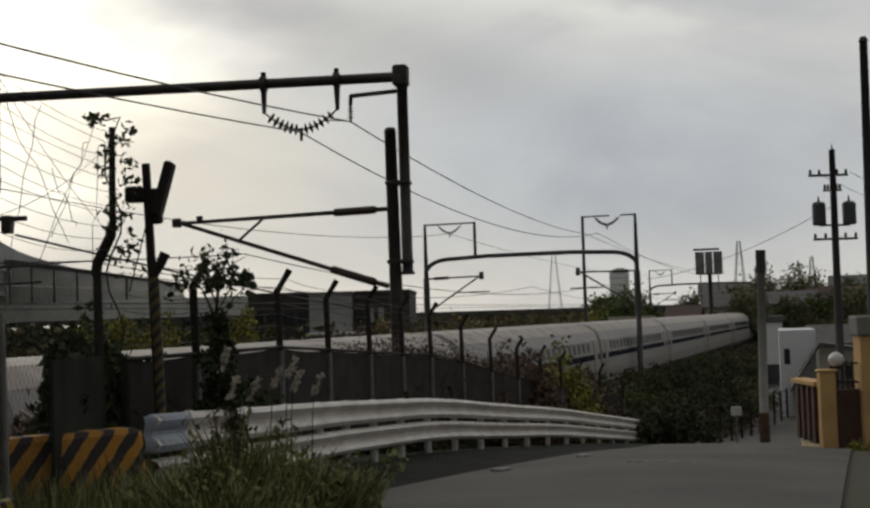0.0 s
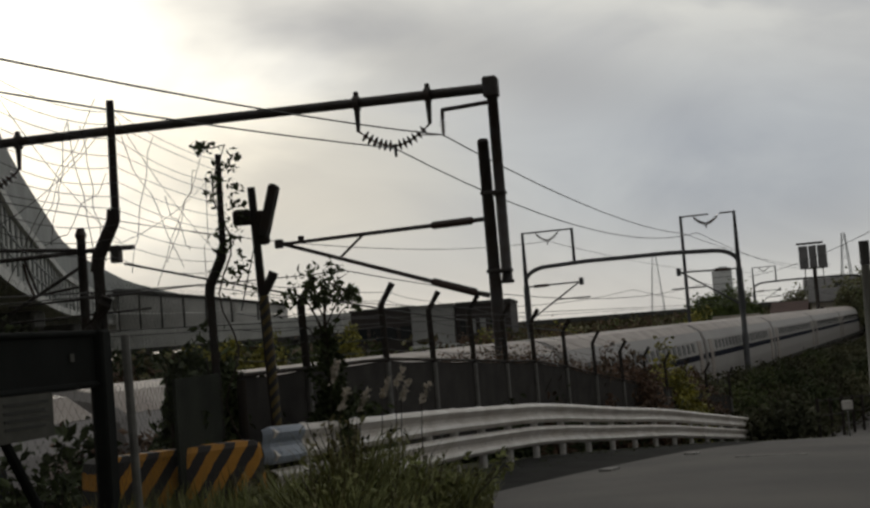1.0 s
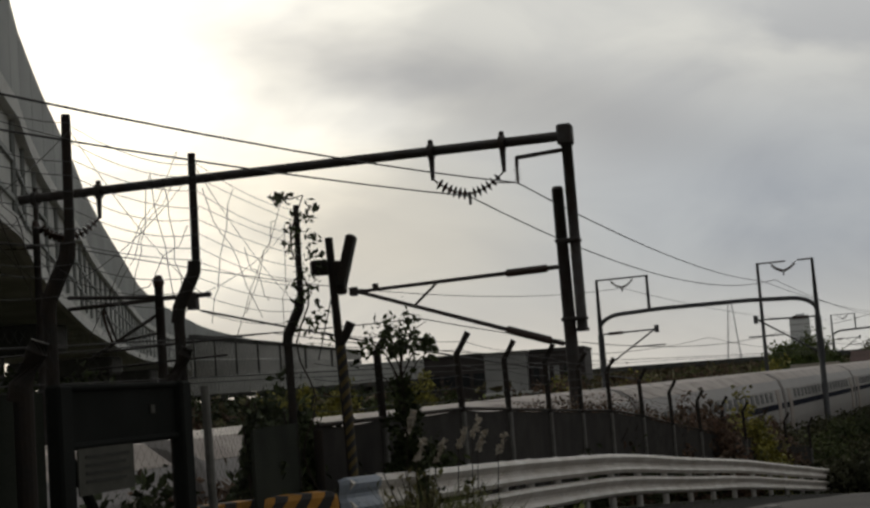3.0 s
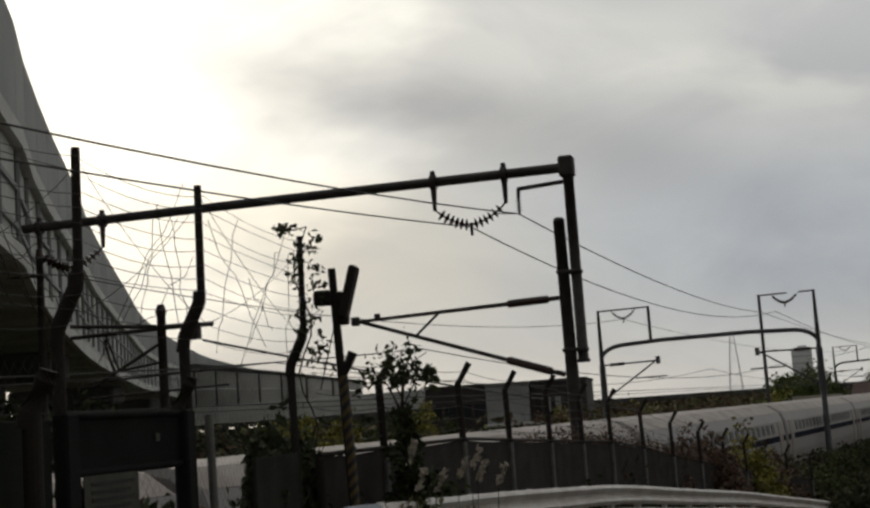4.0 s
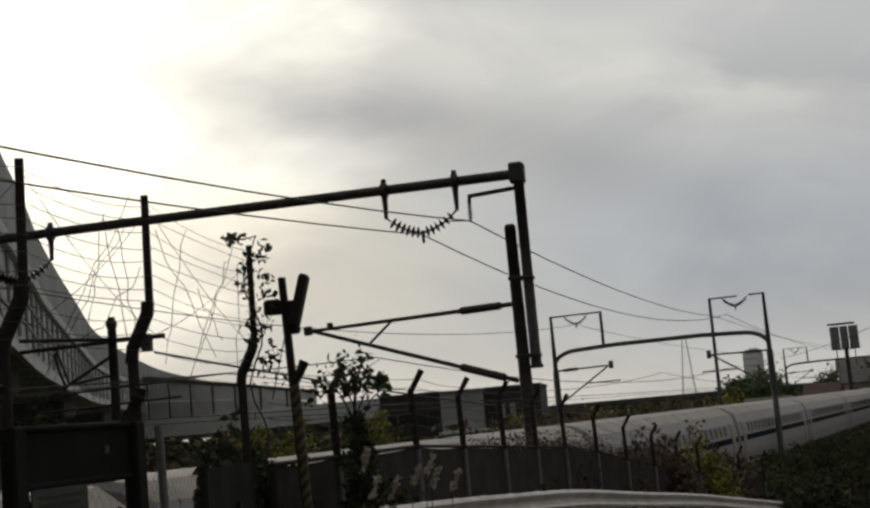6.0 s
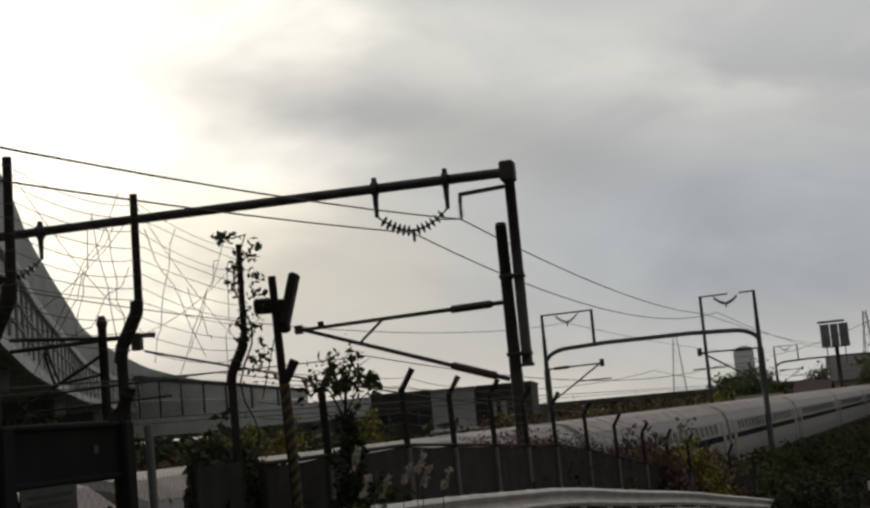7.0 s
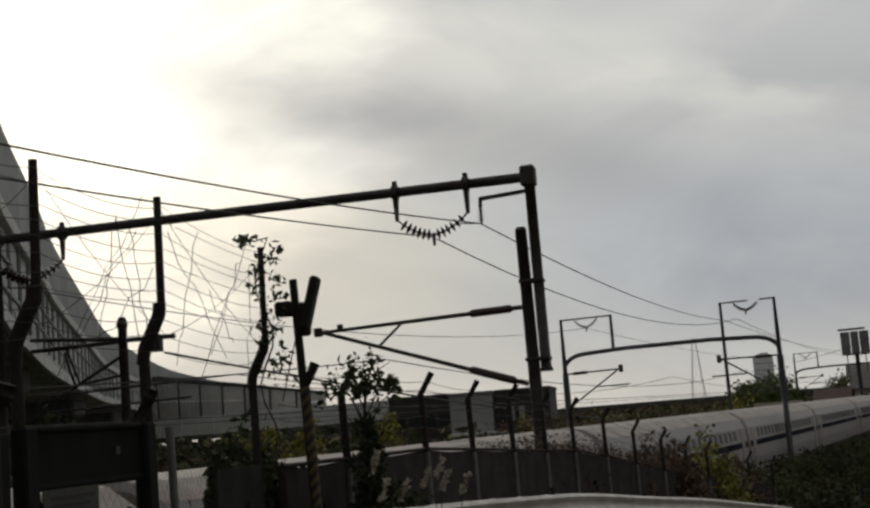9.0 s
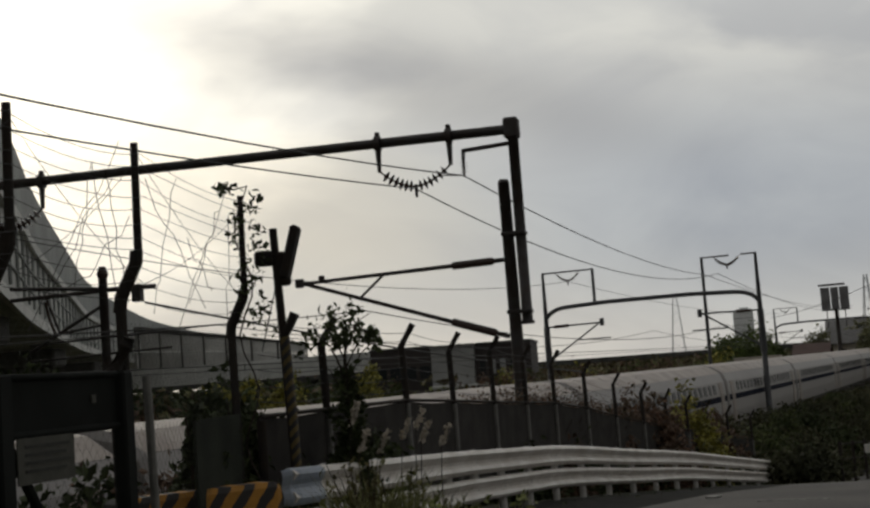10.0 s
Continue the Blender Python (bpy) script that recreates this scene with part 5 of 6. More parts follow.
def build_grass():
    rng = np.random.default_rng(41)
    bm = bmesh.new()
    for _ in range(1500):
        y = rng.uniform(4.6, 11.0)
        x = -0.55 - 0.155 * y + rng.uniform(-1.5, 1.0) * (0.35 + 0.05 * y)
        h = 0.22 + 0.25 * rng.uniform() + (0.22 if y > 7 else 0)
        blade_tuft(bm, x, y, ground_z(*to_uv(x, y)) - 0.02, 11, h, rng)
    tagged(part("roadside_grass", bm, M_GRASS), "rough green grass at the roadside", "grass", kind="stuff")
    # tall weeds in front of the guard rail
    for i, (x, y, n, h) in enumerate(((-1.35, 9.2, 60, 0.85), (-1.15, 9.6, 60, 0.75), (-1.5, 8.6, 60, 0.7), (-0.95, 9.9, 50, 0.55), (-1.75, 8.9, 50, 0.6), (-1.05, 8.8, 50, 0.6), (-0.85, 9.3, 60, 0.6), (-0.7, 9.8, 50, 0.5), (-1.25, 8.2, 60, 0.65), (-0.95, 8.3, 50, 0.5), (-1.9, 8.2, 50, 0.5), (-0.6, 10.4, 50, 0.5))):
        g = empty("weed_clump", (x, y, 0), "tall green weed clump before the guardrail", "weeds", group="weeds at the guardrail")
        b = bmesh.new()
        blade_tuft(b, 0, 0, -0.02, n * 6, h * 1.1, rng, 0.6)
        part("grass_tuft", b, M_GRASS, g)
        tips = []
        for _ in range(9):
            b = bmesh.new()
            ex, ey, ez = rng.normal() * 0.2, rng.normal() * 0.2, h * rng.uniform(0.9, 1.3)
            add_tube(b, [(0, 0, 0), (ex * 0.4, ey * 0.4, ez * 0.6), (ex, ey, ez)], [0.006, 0.005, 0.002], 4)
            for k in range(26):
                f = 0.25 + 0.029 * k
                tips.append((ex * f + rng.normal() * 0.03, ey * f + rng.normal() * 0.03, ez * f))
            part("stalk", b, M_TWIG, g)
        foliage("leaves", np.array(tips), 0.032, M_GRASS, rng, g)
    # weeds on the verge between rail and road
    rng2 = np.random.default_rng(44)
    b = bmesh.new()
    for _ in range(320):
        v = rng2.uniform(-67, -35)
        u = rng2.uniform(11.95, 12.9) + 0.2 * math.sin((v + 66) * 0.1)
        p = uv(u, v, ground_z(u, v))
        blade_tuft(b, p.x, p.y, p.z - 0.02, 7, rng2.uniform(0.04, 0.13), rng2, 0.7)
    tagged(part("verge_weeds", b, M_LEAF_DARK), "short dark weeds along the foot of the guardrail", "weeds", kind="stuff")
    # pale plumes behind the rail
    for i, (x, y, z) in enumerate(((-2.05, 12.9, 1.25), (-1.95, 12.7, 0.98), (-1.6, 13.2, 1.05), (-1.45, 13.6, 1.0), (-1.52, 13.8, 1.12), (-1.8, 13.0, 0.95), (-1.3, 14.2, 0.92))):
        g = empty("plume_grass", (x, y, 0), "dry grass stalk with a pale feathery seed head", "grass", group="plumes behind the rail")
        part("stalk", tube([(0, 0, -0.1), (0.02, 0, z * 0.6), (0.05, 0, z)], [0.006, 0.005, 0.003], 5), M_TWIG, g)
        c = np.array([[0.05 + 0.01 * k, 0, z - 0.07 + 0.022 * k] for k in range(9)]).repeat(6, 0)
        foliage("seed_head", c + rng.normal(size=c.shape) * 0.016, 0.03, M_PLUME, rng, g)


build_grass()


# ---- striped pole, barrier block and gate at the fence ----
def build_roadside():
    m_stripe_pole = stripes("yellow_black_pole_band", (0.13, 0.092, 0.026), (0.024, 0.021, 0.019), 0.105, 1.0, axis="XZ")
    m_block = stripes("orange_black_block_paint", (0.52, 0.24, 0.03), (0.026, 0.022, 0.02), 0.22, 0.9, rough=0.75)
    g = empty("warning_pole", (-2.33, 11.6, 0), "dark roadside pole with yellow black band and tilted boxes", "pole")
    part("pole", tube([(0.03, 0, -0.2), (0.02, 0, 1.0), (-0.05, 0, 2.96)], [0.045, 0.042, 0.036], 12), M_FENCE, g)
    part("warning_band", tube([(0.035, 0, 0.7), (0.02, 0, 1.35), (-0.006, 0, 2.0)], 0.046, 14), m_stripe_pole, g, "worn yellow and black striped band")
    for at, s, turn, tilt, nm in (((0.09, 0.02, 2.74), (0.038, 0.1, 0.24), 0, 16, "mirror_housing"), ((-0.14, 0, 2.70), (0.08, 0.08, 0.065), 0, 0, "lamp_box"), ((0.02, 0.02, 2.6), (0.045, 0.06, 0.15), 0, -6, "bracket_box")):
        b = box([-q for q in s], s, 0.02)
        o = part(nm, b, M_FENCE, g)
        o.matrix_basis = pose(*at, 0, tilt, turn)
    part("side_arm", tube([(0.0, 0, 2.02), (0.05, 0, 2.1), (0.1, 0, 2.2)], [0.04, 0.04, 0.045], 10), M_FENCE, g)
    # guy wires
    b = bmesh.new()
    add_tube(b, [(-0.04, 0, 2.5), (-0.3, 0.4, 1.9)], 0.006, 5)
    part("stay_wire", b, M_WIRE, g)
    # concrete block
    secs = []
    L0, L1 = Vector((-3.35, 9.75, 0)), Vector((-2.32, 10.72, 0))
    d = (L1 - L0).normalized()
    o = Vector((d.y, -d.x, 0))
    mid = (L0 + L1) / 2
    bl = empty("barrier_block", (mid.x, mid.y, 0), "concrete block with worn orange and black warning stripes", "barrier", turn=math.degrees(math.atan2(d.y, d.x)) - 90)
    half = (L1 - L0).length / 2
    prof = [(-0.22, -0.1), (-0.2, 0.35), (-0.13, 0.78), (-0.1, 0.82), (0.1, 0.82), (0.13, 0.78), (0.2, 0.35), (0.22, -0.1)]
    b = loft([[(x * k, y, z if z < 0.7 else z - (1 - k) * 0.3) for x, z in prof] for y, k in ((-half, 0.9), (-half + 0.05, 1), (half - 0.05, 1), (half, 0.9))])
    part("block", b, m_block, bl)
    bl2 = empty("striped_board", (-2.55, 7.6, 0), "low board with yellow and black warning stripes", "barrier", turn=-8)
    part("board", box((-0.02, -0.9, 0.12), (0.02, 0.6, 0.62), 0.01), stripes("yellow_black_board", (0.40, 0.28, 0.04), (0.02, 0.018, 0.016), 0.14, -0.8), bl2)
    for y in (-0.7, 0.4):
        part("leg", tube([(-0.05, y, -0.1), (-0.05, y, 0.6)], 0.025, 8), M_FENCE, bl2)
    # gate in the tall fence
    gt = empty("fence_gate", (-2.85, 7.9, 0), "dark steel gate with sheet panel and pale notice plate", "gate")
    m_gate = mat("dark_blue_grey_gate_paint", (0.018, 0.0195, 0.018), 0.9, 0.3, 3.0, 0.1, gloss=0.1)
    m_plate = mat("faded_notice_plate", (0.085, 0.083, 0.068), 0.8, 0.3, 5.0, 0.05, second=(0.055, 0.053, 0.044))
    m_ink = mat("faded_ink", (0.045, 0.044, 0.038), 0.8, 0.3, 6.0, 0.0)
    inv = Matrix.Translation((2.85, -7.9, 0))
    a, b2 = Vector((-2.99, 6.98, 0)), Vector((-2.76, 8.34, 0))
    for p in (a, b2):
        q = inv @ p
        part("stile", box((q.x - 0.02, q.y - 0.09, -0.1), (q.x + 0.07, q.y + 0.09, 1.74), 0.015), m_gate, gt)
    for z, r in ((1.40, 0.022), (0.55, 0.025), (1.72, 0.02)):
        part("rail", tube([inv @ (a + Vector((0.03, 0, z))), inv @ (b2 + Vector((0.03, 0, z)))], r, 8), m_gate, gt)
    part("brace", tube([inv @ (a + Vector((0.03, 0.05, 1.38))), inv @ (a.lerp(b2, 0.45) + Vector((0.03, 0, 0.6)))], 0.03, 8), m_gate, gt)
    sec = [[inv @ (p + Vector((x, 0, z))) for x, z in ((0.02, 1.42), (0.028, 1.42), (0.028, 1.71), (0.02, 1.71))] for p in (a.lerp(b2, 0.05), b2.lerp(a, 0.05))]
    part("sheet", loft(sec), m_gate, gt)
    sec = [[inv @ (p + Vector((x, 0, z))) for x, z in ((0.055, 1.13), (0.063, 1.13), (0.063, 1.385), (0.055, 1.385))] for p in (a.lerp(b2, 0.07), a.lerp(b2, 0.50))]
    pl = part("notice_plate", loft(sec), m_plate, gt, "faded pale notice plate")
    for k in range(4):
        z = 1.34 - 0.045 * k
        sec = [[inv @ (p + Vector((x, 0, zz))) for x, zz in ((0.064, z - 0.012), (0.067, z - 0.012), (0.067, z + 0.006), (0.064, z + 0.006))] for p in (a.lerp(b2, 0.12), a.lerp(b2, 0.46 - 0.03 * (k % 2)))]
        part("text_bar", loft(sec), m_ink, pl)
    sec = [[inv @ (p + Vector((x, 0, z))) for x, z in ((0.03, 1.55), (0.04, 1.55), (0.04, 1.60), (0.03, 1.60))] for p in (a.lerp(b2, 0.70), a.lerp(b2, 0.735))]
    part("white_tag", loft(sec), m_plate, gt)
    part("pale_post", tube([inv @ Vector((-2.63, 8.62, -0.1)), inv @ Vector((-2.66, 8.62, 1.70))], 0.03, 10), M_PALEPOST, gt, "pale galvanised post")


build_roadside()


# ---- poles on the road side ----
M_POLECONC = mat("grey_utility_pole_concrete", (0.27, 0.265, 0.24), 0.85, 0.25, 1.5, 0.1)
M_POLEDARK = mat("dark_utility_pole", (0.06, 0.058, 0.055), 0.8, 0.25, 1.5, 0.1)


def build_utility_pole():
    g = empty("utility_pole", (17.2, 57.75, road_z(-18)), "dark utility pole with crossarms and two transformers", "utility pole")
    b = -road_z(-18)
    part("pole", tube([(0, 0, -0.5), (0.05, 0, b + 8.3)], [0.2, 0.13], 14), M_POLEDARK, g, smooth=True)
    part("spike", tube([(0.05, 0, b + 8.2), (0.06, 0, b + 8.55)], [0.05, 0.015], 8), M_POLEDARK, g)
    for z, w, off in ((7.2, 0.85, -0.15), (4.45, 0.95, 0.05), (6.55, 0.4, 0)):
        part("crossarm", box((off - w, -0.06, b + z - 0.05), (off + w, 0.06, b + z + 0.05), 0.01), M_POLEDARK, g)
        for x in (-w + 0.08, -w * 0.45, w * 0.45, w - 0.08):
            part("insulator", tube([(off + x, 0, b + z + 0.05), (off + x, 0, b + z + 0.1), (off + x, 0, b + z + 0.26)], [0.03, 0.07, 0.04], 8), M_INSUL, g)
    for x in (-0.62, 0.68):
        t = part("transformer", tube([(x, 0, b + 5.05), (x, 0, b + 5.1), (x, 0, b + 5.95), (x, 0, b + 6.05)], [0.24, 0.29, 0.29, 0.2], 14), M_FARSTEEL, g, "grey cylindrical transformer")
        part("bracket", box((min(x, 0), -0.05, b + 5.0), (max(x, 0), 0.05, b + 5.08)), M_POLEDARK, g)
        part("bushing", tube([(x, 0, b + 6.0), (x, 0, b + 6.3)], [0.06, 0.03], 8), M_INSUL, t)
    for a, c in (((17.25, 57.75, 5.9), (12.6, 80, 3.5)), ((18.0, 57.75, 7.3), (40, 95, 7.2)), ((16.6, 57.75, 7.3), (38, 96, 7.2))):
        bm = bmesh.new()
        add_tube(bm, sag(a, c, 0.5), 0.014, 5)
        tagged(part("overhead_cable", bm, M_WIRE), "thin dark overhead cable at the utility pole", "cable")


build_utility_pole()
g = empty("utility_pole", (9.25, 28.8, -1.5), "tall dark roadside utility pole", "utility pole")
part("pole", tube([(0, 0, -0.5), (0.1, 0, 8.75)], [0.12, 0.085], 14), M_POLEDARK, g, smooth=True)
part("cap", tube([(0.1, 0, 8.72), (0.1, 0, 8.82)], [0.11, 0.06], 12), M_POLEDARK, g)
part("step_bolt", tube([(-0.02, 0, 5.0), (0.35, 0, 5.0)], 0.02, 6), M_POLEDARK, g)
g = empty("street_pole", (10.6, 44.0, -3.05), "grey concrete pole with rust brown foot", "pole")
part("pole", tube([(-0.06, 0, 0.9), (0.05, 0, 6.5)], [0.15, 0.13], 14), M_POLECONC, g, smooth=True)
part("foot", tube([(-0.06, 0, -0.4), (-0.06, 0, 1.25)], [0.18, 0.165], 14), mat("rust_brown_pole_foot", (0.12, 0.065, 0.04), 0.9, 0.4, 4.0, 0.1), g, "rust brown painted foot")
part("top_band", tube([(0.045, 0, 5.75), (0.05, 0, 6.52)], 0.165, 14), M_POLEDARK, g)
g = empty("road_marker", (9.05, 41.3, -2.75), "small roadside marker post with a pale plate", "marker")
part("post", tube([(0, 0, -0.2), (0, 0, 1.2)], 0.03, 8), M_PALEPOST, g)
part("plate", box((-0.16, -0.03, 1.08), (0.16, 0.03, 1.36), 0.02), M_RAILPOST, g)



def build_low_fence():
    """A dark wire fence between the end of the guard rail and the lower road."""
    line = [uv(13.6, -35.5), uv(13.9, -31), uv(14.2, -26.5), uv(14.5, -22), uv(14.8, -17.5), uv(15.1, -13)]
    g = empty("wire_fence", (line[0].x, line[0].y, -2.7), "dark wire fence at the foot of the bank", "fence")
    inv = Matrix.Translation((-line[0].x, -line[0].y, 2.7))
    tops = []
    for a, b in zip(line, line[1:]):
        for t in (0.0, 0.5):
            p = a.lerp(b, t)
            z = ground_z(*to_uv(p.x, p.y))
            part("post", tube([inv @ Vector((p.x, p.y, z - 0.2)), inv @ Vector((p.x, p.y, z + 1.35))], 0.05, 8), M_FENCE, g)
            tops.append(Vector((p.x, p.y, z)))
    for a, b in zip(tops, tops[1:]):
        for h in (0.35, 0.8, 1.28):
            part("rail", tube([inv @ (a + Vector((0, 0, h))), inv @ (b + Vector((0, 0, h)))], 0.018, 6), M_FENCE, g)


build_low_fence()
m_line = mat("worn_road_paint", (0.34, 0.33, 0.31), 0.8, 0.5, 9.0, 0.1, second=(0.07, 0.068, 0.066))
for u0, v0, length, wide in ((14.0, -62.5, 0.4, 0.16), (14.3, -59.0, 0.4, 0.16), (15.3, -60.6, 0.12, 0.9)):
    secs = []
    for q in (0.0, 0.5, 1.0):
        v = v0 + length * q
        secs.append([uv(u, v, road_z(v) + h) for u, h in ((u0, 0.03), (u0, 0.063), (u0 + wide, 0.063), (u0 + wide, 0.03))])
    tagged(part("road_marking", loft(secs), m_line), "worn pale paint mark on the asphalt", "marking", kind="structure")

# ---- garden wall with gate pillars ----
def build_garden():
    m_tan = mat("tan_rendered_wall", (0.66, 0.43, 0.18), 0.85, 0.2, 1.5, 0.15, second=(0.52, 0.32, 0.13))
    m_cream = mat("cream_rendered_wall", (0.86, 0.74, 0.48), 0.85, 0.15, 1.5, 0.1)
    m_brown = mat("red_brown_brick_panel", (0.09, 0.045, 0.03), 0.85, 0.3, 4.0, 0.2)
    m_globe = mat("milky_lamp_globe", (0.72, 0.72, 0.70), 0.25, 0.05, 3.0, 0.0)
    g = empty("garden_wall", (6.78, 23.4, -1.15), "tan garden wall with capped pillars and dark gate", "wall")
    z0 = -0.35
    part("pillar", box((-0.24, -0.1, z0), (0.03, 0.1, 1.60), 0.015), m_tan, g)
    part("pillar_cap", box((-0.27, -0.13, 1.60), (0.06, 0.13, 1.65), 0.02), m_tan, g)
    b = loft([[(-0.12, y, z) for y, z in ((0.1, z0), (1.7, z0), (1.7, 1.15), (1.45, 1.1), (0.55, 0.35), (0.2, 0.2))], [(0.06, y, z) for y, z in ((0.2, z0), (1.7, z0), (1.7, 1.15), (1.45, 1.1), (0.55, 0.35), (0.2, 0.2))]])
    part("wing_wall", b, m_cream, g, "cream rendered wing wall")
    for k in range(4):
        y = 0.5 + 0.34 * k
        part("wing_post", box((-0.22, y - 0.09, 0.35), (0.02, y + 0.09, 1.38 - 0.03 * k), 0.012), m_brown, g)
    part("wing_coping", box((-0.26, 0.25, 1.34), (0.04, 1.75, 1.43), 0.015), m_tan, g)
    part("brick_panel", box((0.032, -0.08, z0), (0.44, 0.08, 1.3), 0.01), m_brown, g)
    part("pillar", box((0.44, -0.2, z0), (0.84, 0.2, 2.2), 0.015), m_tan, g)
    part("pillar_cap", box((0.39, -0.25, 2.2), (0.89, 0.25, 2.55), 0.03), M_CONCRETE, g)
    for k in range(4):
        x = 0.09 + 0.085 * k
        part("iron_bar", tube([(x, 0.0, 1.3), (x, 0.0, 1.78)], 0.014, 6), M_FENCE, g)
    for z in (1.42, 1.74):
        part("iron_rail", box((0.03, -0.02, z - 0.015), (0.44, 0.02, z + 0.015)), M_FENCE, g)
    part("wall", box((0.84, -0.12, z0), (5.0, 0.12, 1.5), 0.01), m_brown, g)
    lamp = empty("globe_lamp", (6.86, 23.4, 0.5), "round milky white globe lamp on the pillar", "lamp")
    bm = bmesh.new()
    bmesh.ops.create_uvsphere(bm, u_segments=20, v_segments=12, radius=0.13, matrix=Matrix.Translation((0, 0, 0.16)))
    part("globe", bm, m_globe, lamp, smooth=True)
    part("collar", tube([(0, 0, 0.0), (0, 0, 0.05)], [0.09, 0.07], 12), M_FENCE, lamp)
    shrub(6.95, 22.5, -1.2, 0.42, 0.55, M_LEAF_YELLOW, 0.035, 60, 20, "clipped yellow green shrub at the garden wall", 71)
    shrub(7.3, 22.3, -1.2, 0.5, 0.45, M_LEAF_DARK, 0.035, 60, 20, "low dark shrub at the garden wall", 72)


build_garden()

# ---- buildings ----
M_WHITEWALL = mat("white_house_render", (0.82, 0.83, 0.85), 0.85, 0.1, 0.8, 0.05)
# tile grey is raised: haze and low sun are worked into the colour
M_ROOFTILE = mat("haze_lightened_grey_roof_tile", (0.12, 0.115, 0.11), 0.7, 0.3, 1.5, 0.2)
M_ROOFRED = mat("red_brown_roof", (0.09, 0.05, 0.04), 0.8, 0.3, 1.0, 0.1)
M_GLASSDARK = mat("dark_window_glass", (0.025, 0.028, 0.032), 0.15, 0.1, 1.0, 0.0)
M_BEIGE = mat("beige_house_wall", (0.46, 0.42, 0.35), 0.9, 0.15, 0.6, 0.05)
M_GREYWALL = mat("grey_clad_wall", (0.36, 0.36, 0.35), 0.8, 0.15, 0.5, 0.05)
# far tower and masts: distance haze is mixed into these pale colours
M_PALE = mat("haze_paled_tower_render", (0.85, 0.86, 0.86), 0.9, 0.08, 0.2, 0.0)
M_PALESTEEL = mat("haze_paled_lattice_steel", (0.6, 0.61, 0.63), 0.8, 0.1, 0.5, 0.0)
M_DARKWALL = mat("dark_brown_clad_wall", (0.055, 0.045, 0.042), 0.8, 0.25, 0.5, 0.05)


def house(x, y, z, w, d, h, roof_h, turn, wall, roof, label, group="", windows=2, name="house", flat=False):
    g = empty(name, (x, y, z), label, "house" if not flat else "building", group=group, turn=turn)
    part("wall", box((-w / 2, -d / 2, -1.0), (w / 2, d / 2, h), 0.02), wall, g)
    if flat:
        part("roof", box((-w / 2 - 0.15, -d / 2 - 0.15, h), (w / 2 + 0.15, d / 2 + 0.15, h + roof_h), 0.04), roof, g)
    else:
        e = 0.45
        secs = [[(xx, yy, zz) for yy, zz in ((-d / 2 - e, h - 0.15), (0, h + roof_h), (d / 2 + e, h - 0.15), (d / 2 + e, h - 0.32), (0, h + roof_h - 0.2), (-d / 2 - e, h - 0.32))] for xx in (-w / 2 - e, w / 2 + e)]
        part("roof", loft(secs), roof, g)
        part("gable", loft([[(xx, -d / 2, h - 0.1), (xx, d / 2, h - 0.1), (xx, 0, h + roof_h - 0.22)] for xx in (-w / 2 + 0.01, w / 2 - 0.01)]), wall, g)
    for k in range(windows):
        xx = -w / 2 + w * (k + 0.5) / windows
        for row in range(max(1, int(h / 2.9))):
            zz = 1.0 + 2.8 * row
            wn = part("window", box((xx - 0.55, -d / 2 - 0.03, zz), (xx + 0.55, -d / 2 + 0.02, min(h - 0.3, zz + 1.1))), M_GLASSDARK, g)
            part("sill", box((xx - 0.65, -d / 2 - 0.1, zz - 0.08), (xx + 0.65, -d / 2 + 0.02, zz - 0.01)), M_CONCRETE, wn)
    return g


